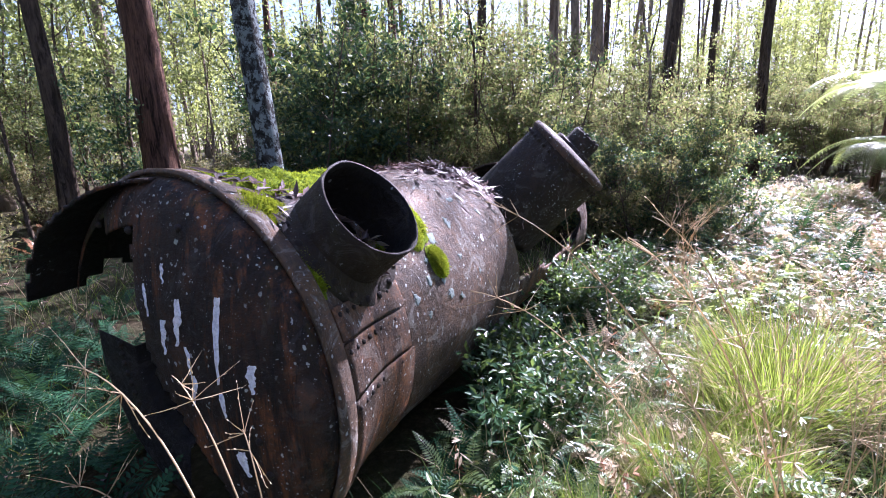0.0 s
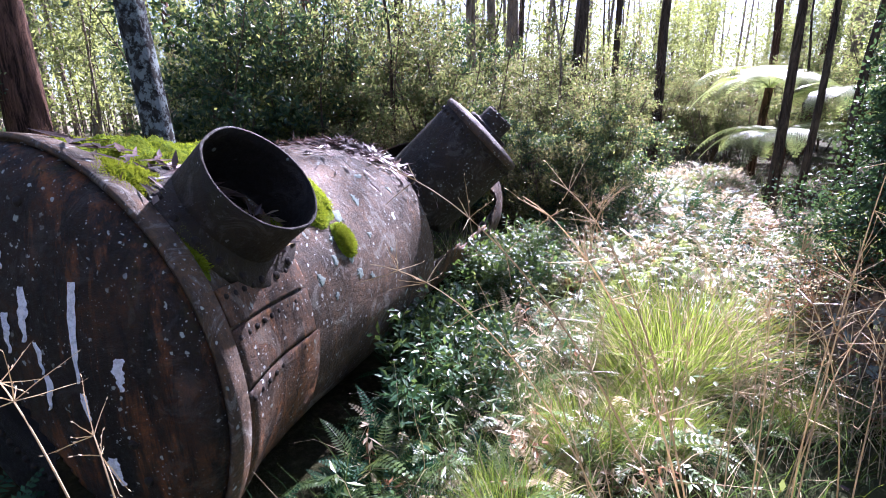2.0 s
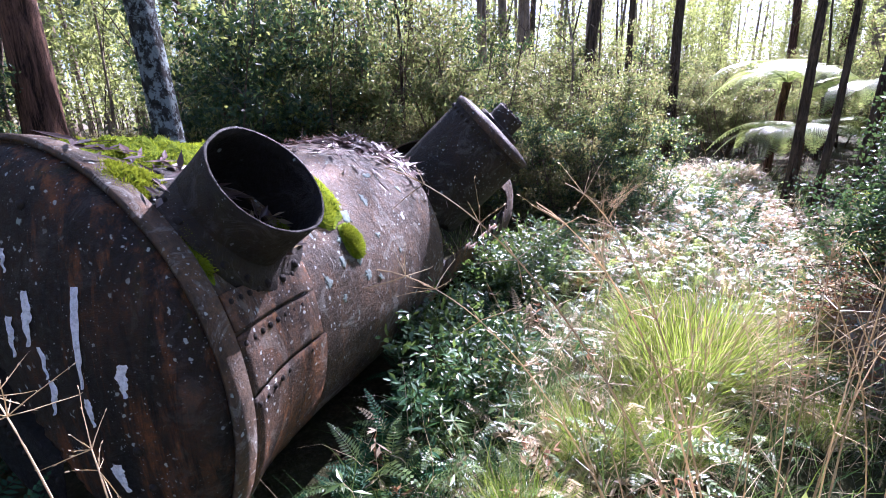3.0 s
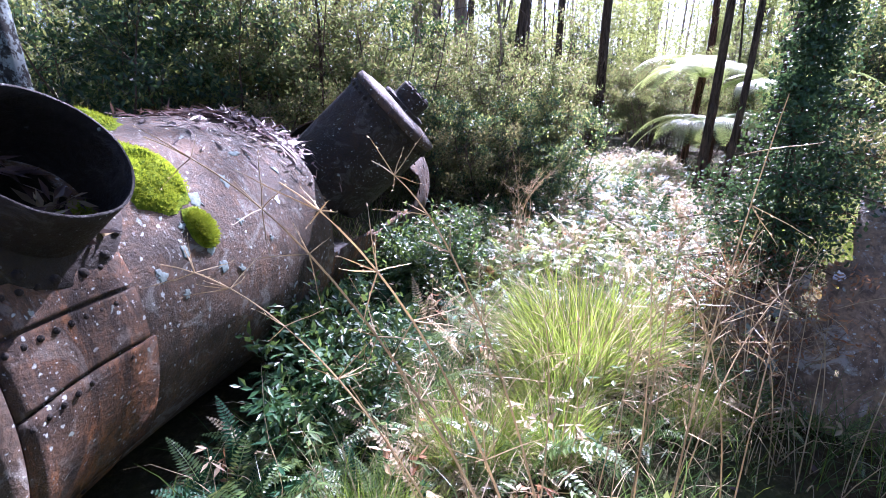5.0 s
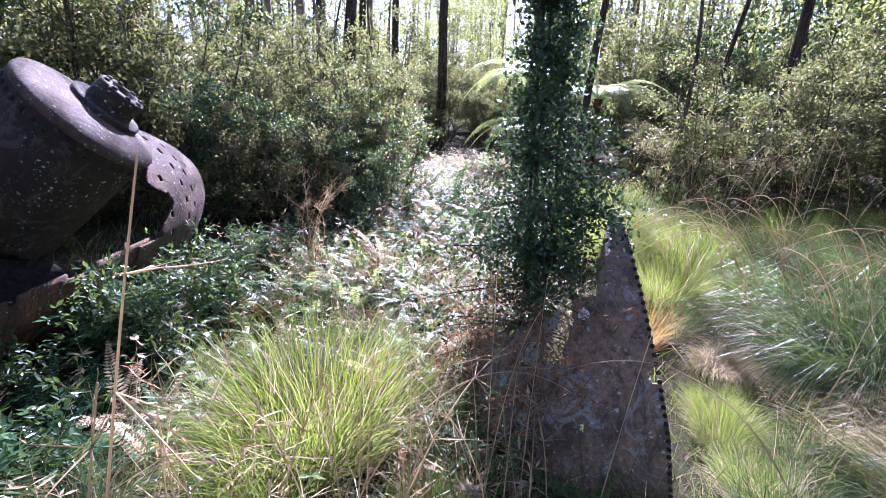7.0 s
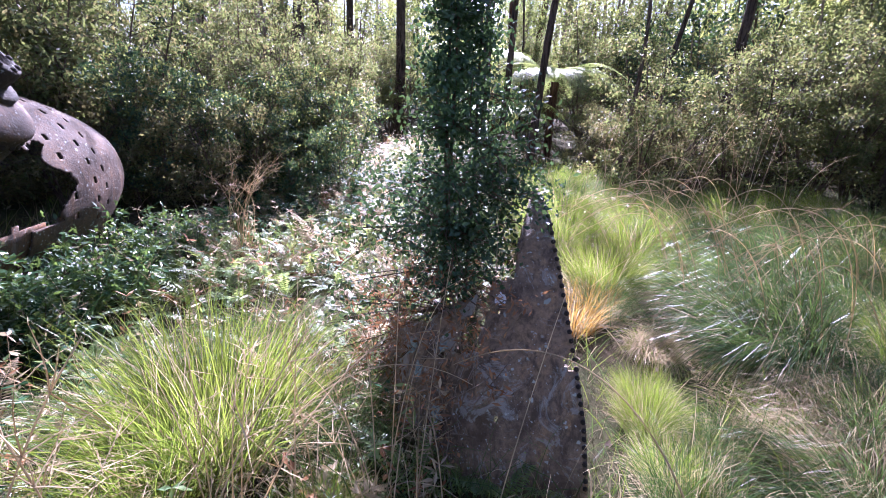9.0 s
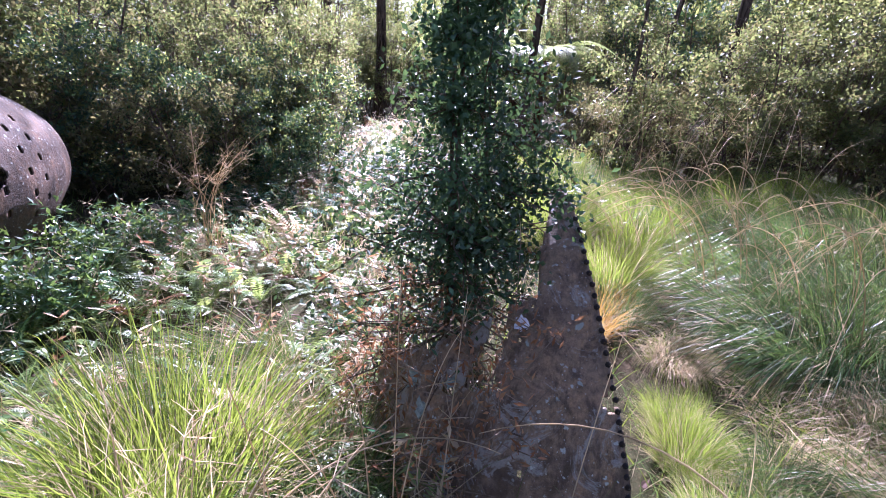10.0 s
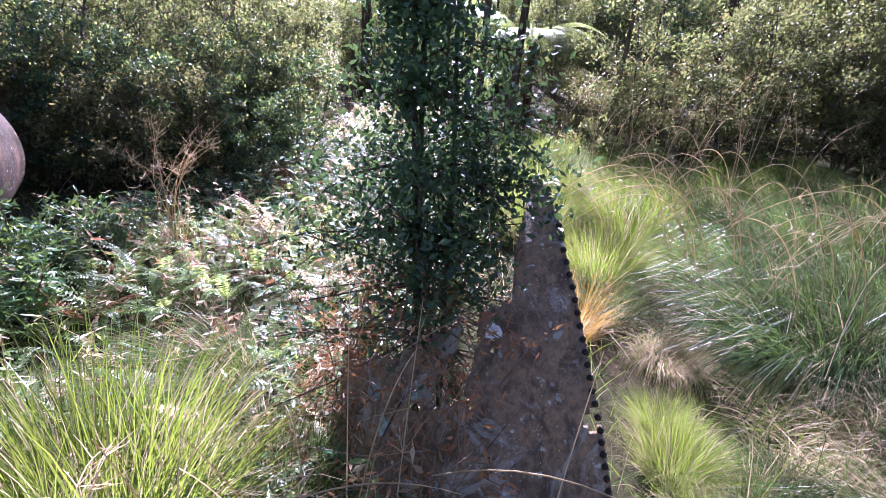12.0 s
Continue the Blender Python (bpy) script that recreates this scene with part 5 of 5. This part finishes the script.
grass_stalk((-0.2, 0.66), (-0.36, 0.72, 0.72), (-0.58, 0.9, 0.95), 2)
grass_stalk((-0.3, 0.78), (-0.38, 0.84, 0.6), (-0.45, 0.92, 0.8), 2)
grass_stalk((-0.5, 0.8), (-0.62, 0.82, 0.55), (-0.85, 0.86, 0.7), 2)
grass_stalk((1.13, 0.85), (1.24, 0.95, 0.72), (1.36, 0.99, 1.38), 4)
grass_stalk((1.12, 0.98), (1.2, 1.04, 0.6), (1.28, 1.12, 1.1), 4)
grass_stalk((1.35, 1.05), (1.42, 1.12, 0.6), (1.6, 1.2, 1.05), 5)
grass_stalk((1.3, 1.15), (1.33, 1.2, 0.5), (1.32, 1.26, 0.95), 3)
grass_stalk((1.0, 1.2), (1.05, 1.25, 0.45), (1.02, 1.3, 0.85), 2)
grass_stalk((1.5, 1.0), (1.64, 1.12, 0.55), (1.95, 1.35, 0.92), 5)
grass_stalk((1.6, 1.3), (1.85, 1.4, 0.5), (2.2, 1.5, 0.75), 5)
grass_stalk((1.62, 1.12), (1.55, 1.2, 0.62), (1.4, 1.4, 1.0), 4)
grass_stalk((2.66, 0.62), (2.6, 1.0, 0.68), (2.42, 1.5, 0.6), 0, 0.003)
grass_stalk((1.7, 1.75), (2.05, 1.62, 0.55), (2.5, 1.5, 0.5), 0)
grass_stalk((2.2, 1.32), (2.22, 1.36, 0.35), (2.24, 1.4, 0.62), 0)
for _ in range(34):
    x, y = rnd(0.7, 2.4), rnd(0.95, 1.75)
    tx, ty = x + rnd(-0.35, 0.45), y + rnd(-0.1, 0.35)
    if near_path(x, y, 0.42) or near_path(tx, ty, 0.42) or in_fragment(x, y, 0.03):
        continue
    grass_stalk((x, y), (0.6 * x + 0.4 * tx, 0.6 * y + 0.4 * ty, rnd(0.3, 0.5)), (tx, ty, rnd(0.5, 0.9)), random.choice((0, 0, 3, 4)), 0.0022)
for _ in range(46):
    x, y = rnd(4.9, 6.6), rnd(0.9, 2.9)
    ln, h = rnd(0.7, 1.4), rnd(0.5, 0.85)
    grass_stalk((x, y), (x - ln * 0.4, y + ln * rnd(0.05, 0.3), h), (x - ln, y + ln * rnd(0.1, 0.55), h - rnd(0.1, 0.35)), random.choice((0, 2, 3)), 0.0036)
for _ in range(30):
    x, y = rnd(6.0, 7.6), rnd(2.2, 4.4)
    grass_stalk((x, y), (x + rnd(-0.1, 0.3), y, 0.7), (x + rnd(-0.2, 0.8), y + rnd(-0.2, 0.2), rnd(1.0, 1.5)), 4)
for _ in range(22):
    x, y = clearing() or (2.4, 4.6)
    grass_stalk((x, y), (x + rnd(-0.1, 0.1), y, 0.4), (x + rnd(-0.4, 0.4), y + rnd(-0.3, 0.3), rnd(0.6, 0.95)), 3)


def dead_twigs():
    """Broken fern stems and twigs lying over the torn plate."""
    b = Buf()
    for _ in range(170):
        az, z = rnd(150, 214), rnd(0.05, 0.6)
        p = frag_p(az, z, 0.03)
        w = (any_way() + Vector((0, 0, 0.2))).normalized()
        tw = limb_path(p, w, rnd(0.12, 0.4), 4, 0.15, -0.05)
        b.tube(tw, [0.003, 0.0025, 0.002, 0.0015, 0.001], 4, 0, False)
        for c in tw[1:]:
            for _ in range(random.choice((0, 3, 5))):
                b.leaf(c + 0.03 * any_way(), any_way(), any_way(), rnd(0.02, 0.05), rnd(0.006, 0.014), 1)
    tagged(new("dead_twigs", b.mesh("dead_twigs", [BARK_PALE, FERN_DEAD])), "tangle of dead twigs and brown fern on the torn plate", "twigs", kind="stuff")


dead_twigs()


# ---- fallen timber ----
def log(x, y, z, length, r, turn, tilt, label):
    b = Buf()
    pts = limb_path((0, 0, 0), (1, 0, 0), length, 9, 0.05, 0)
    b.tube(pts, [r * (1 - 0.05 * k) * rnd(0.92, 1.08) for k in range(10)], 10)
    ob = new("fallen_log", b.mesh("fallen_log", [BARK_DARK], True))
    ob.matrix_basis = pose(x, y, gz(x, y) + z, 0, tilt, turn)
    tagged(ob, label, "log", "fallen timber")


lx, ly = polar(-41, 8.4)
for _ in range(16):
    put(random.choice(DEAD_KINDS), lx + random.gauss(0, 0.7), ly + random.gauss(0, 0.5), rnd(1.0, 1.7))
log(lx - 0.4, ly, 0.5, 1.9, 0.11, 8, -6, "broken dead branch propped on the litter pile")
log(lx - 0.6, ly + 0.5, 0.12, 2.6, 0.14, 160, 0, "dark fallen log in the undergrowth")
log(lx + 0.4, ly + 0.3, 0.1, 2.2, 0.06, 70, -30, "thin dead branch on the litter pile")
log(lx - 0.2, ly + 0.2, 0.3, 2.4, 0.05, 40, -12, "thin dead branch on the litter pile")
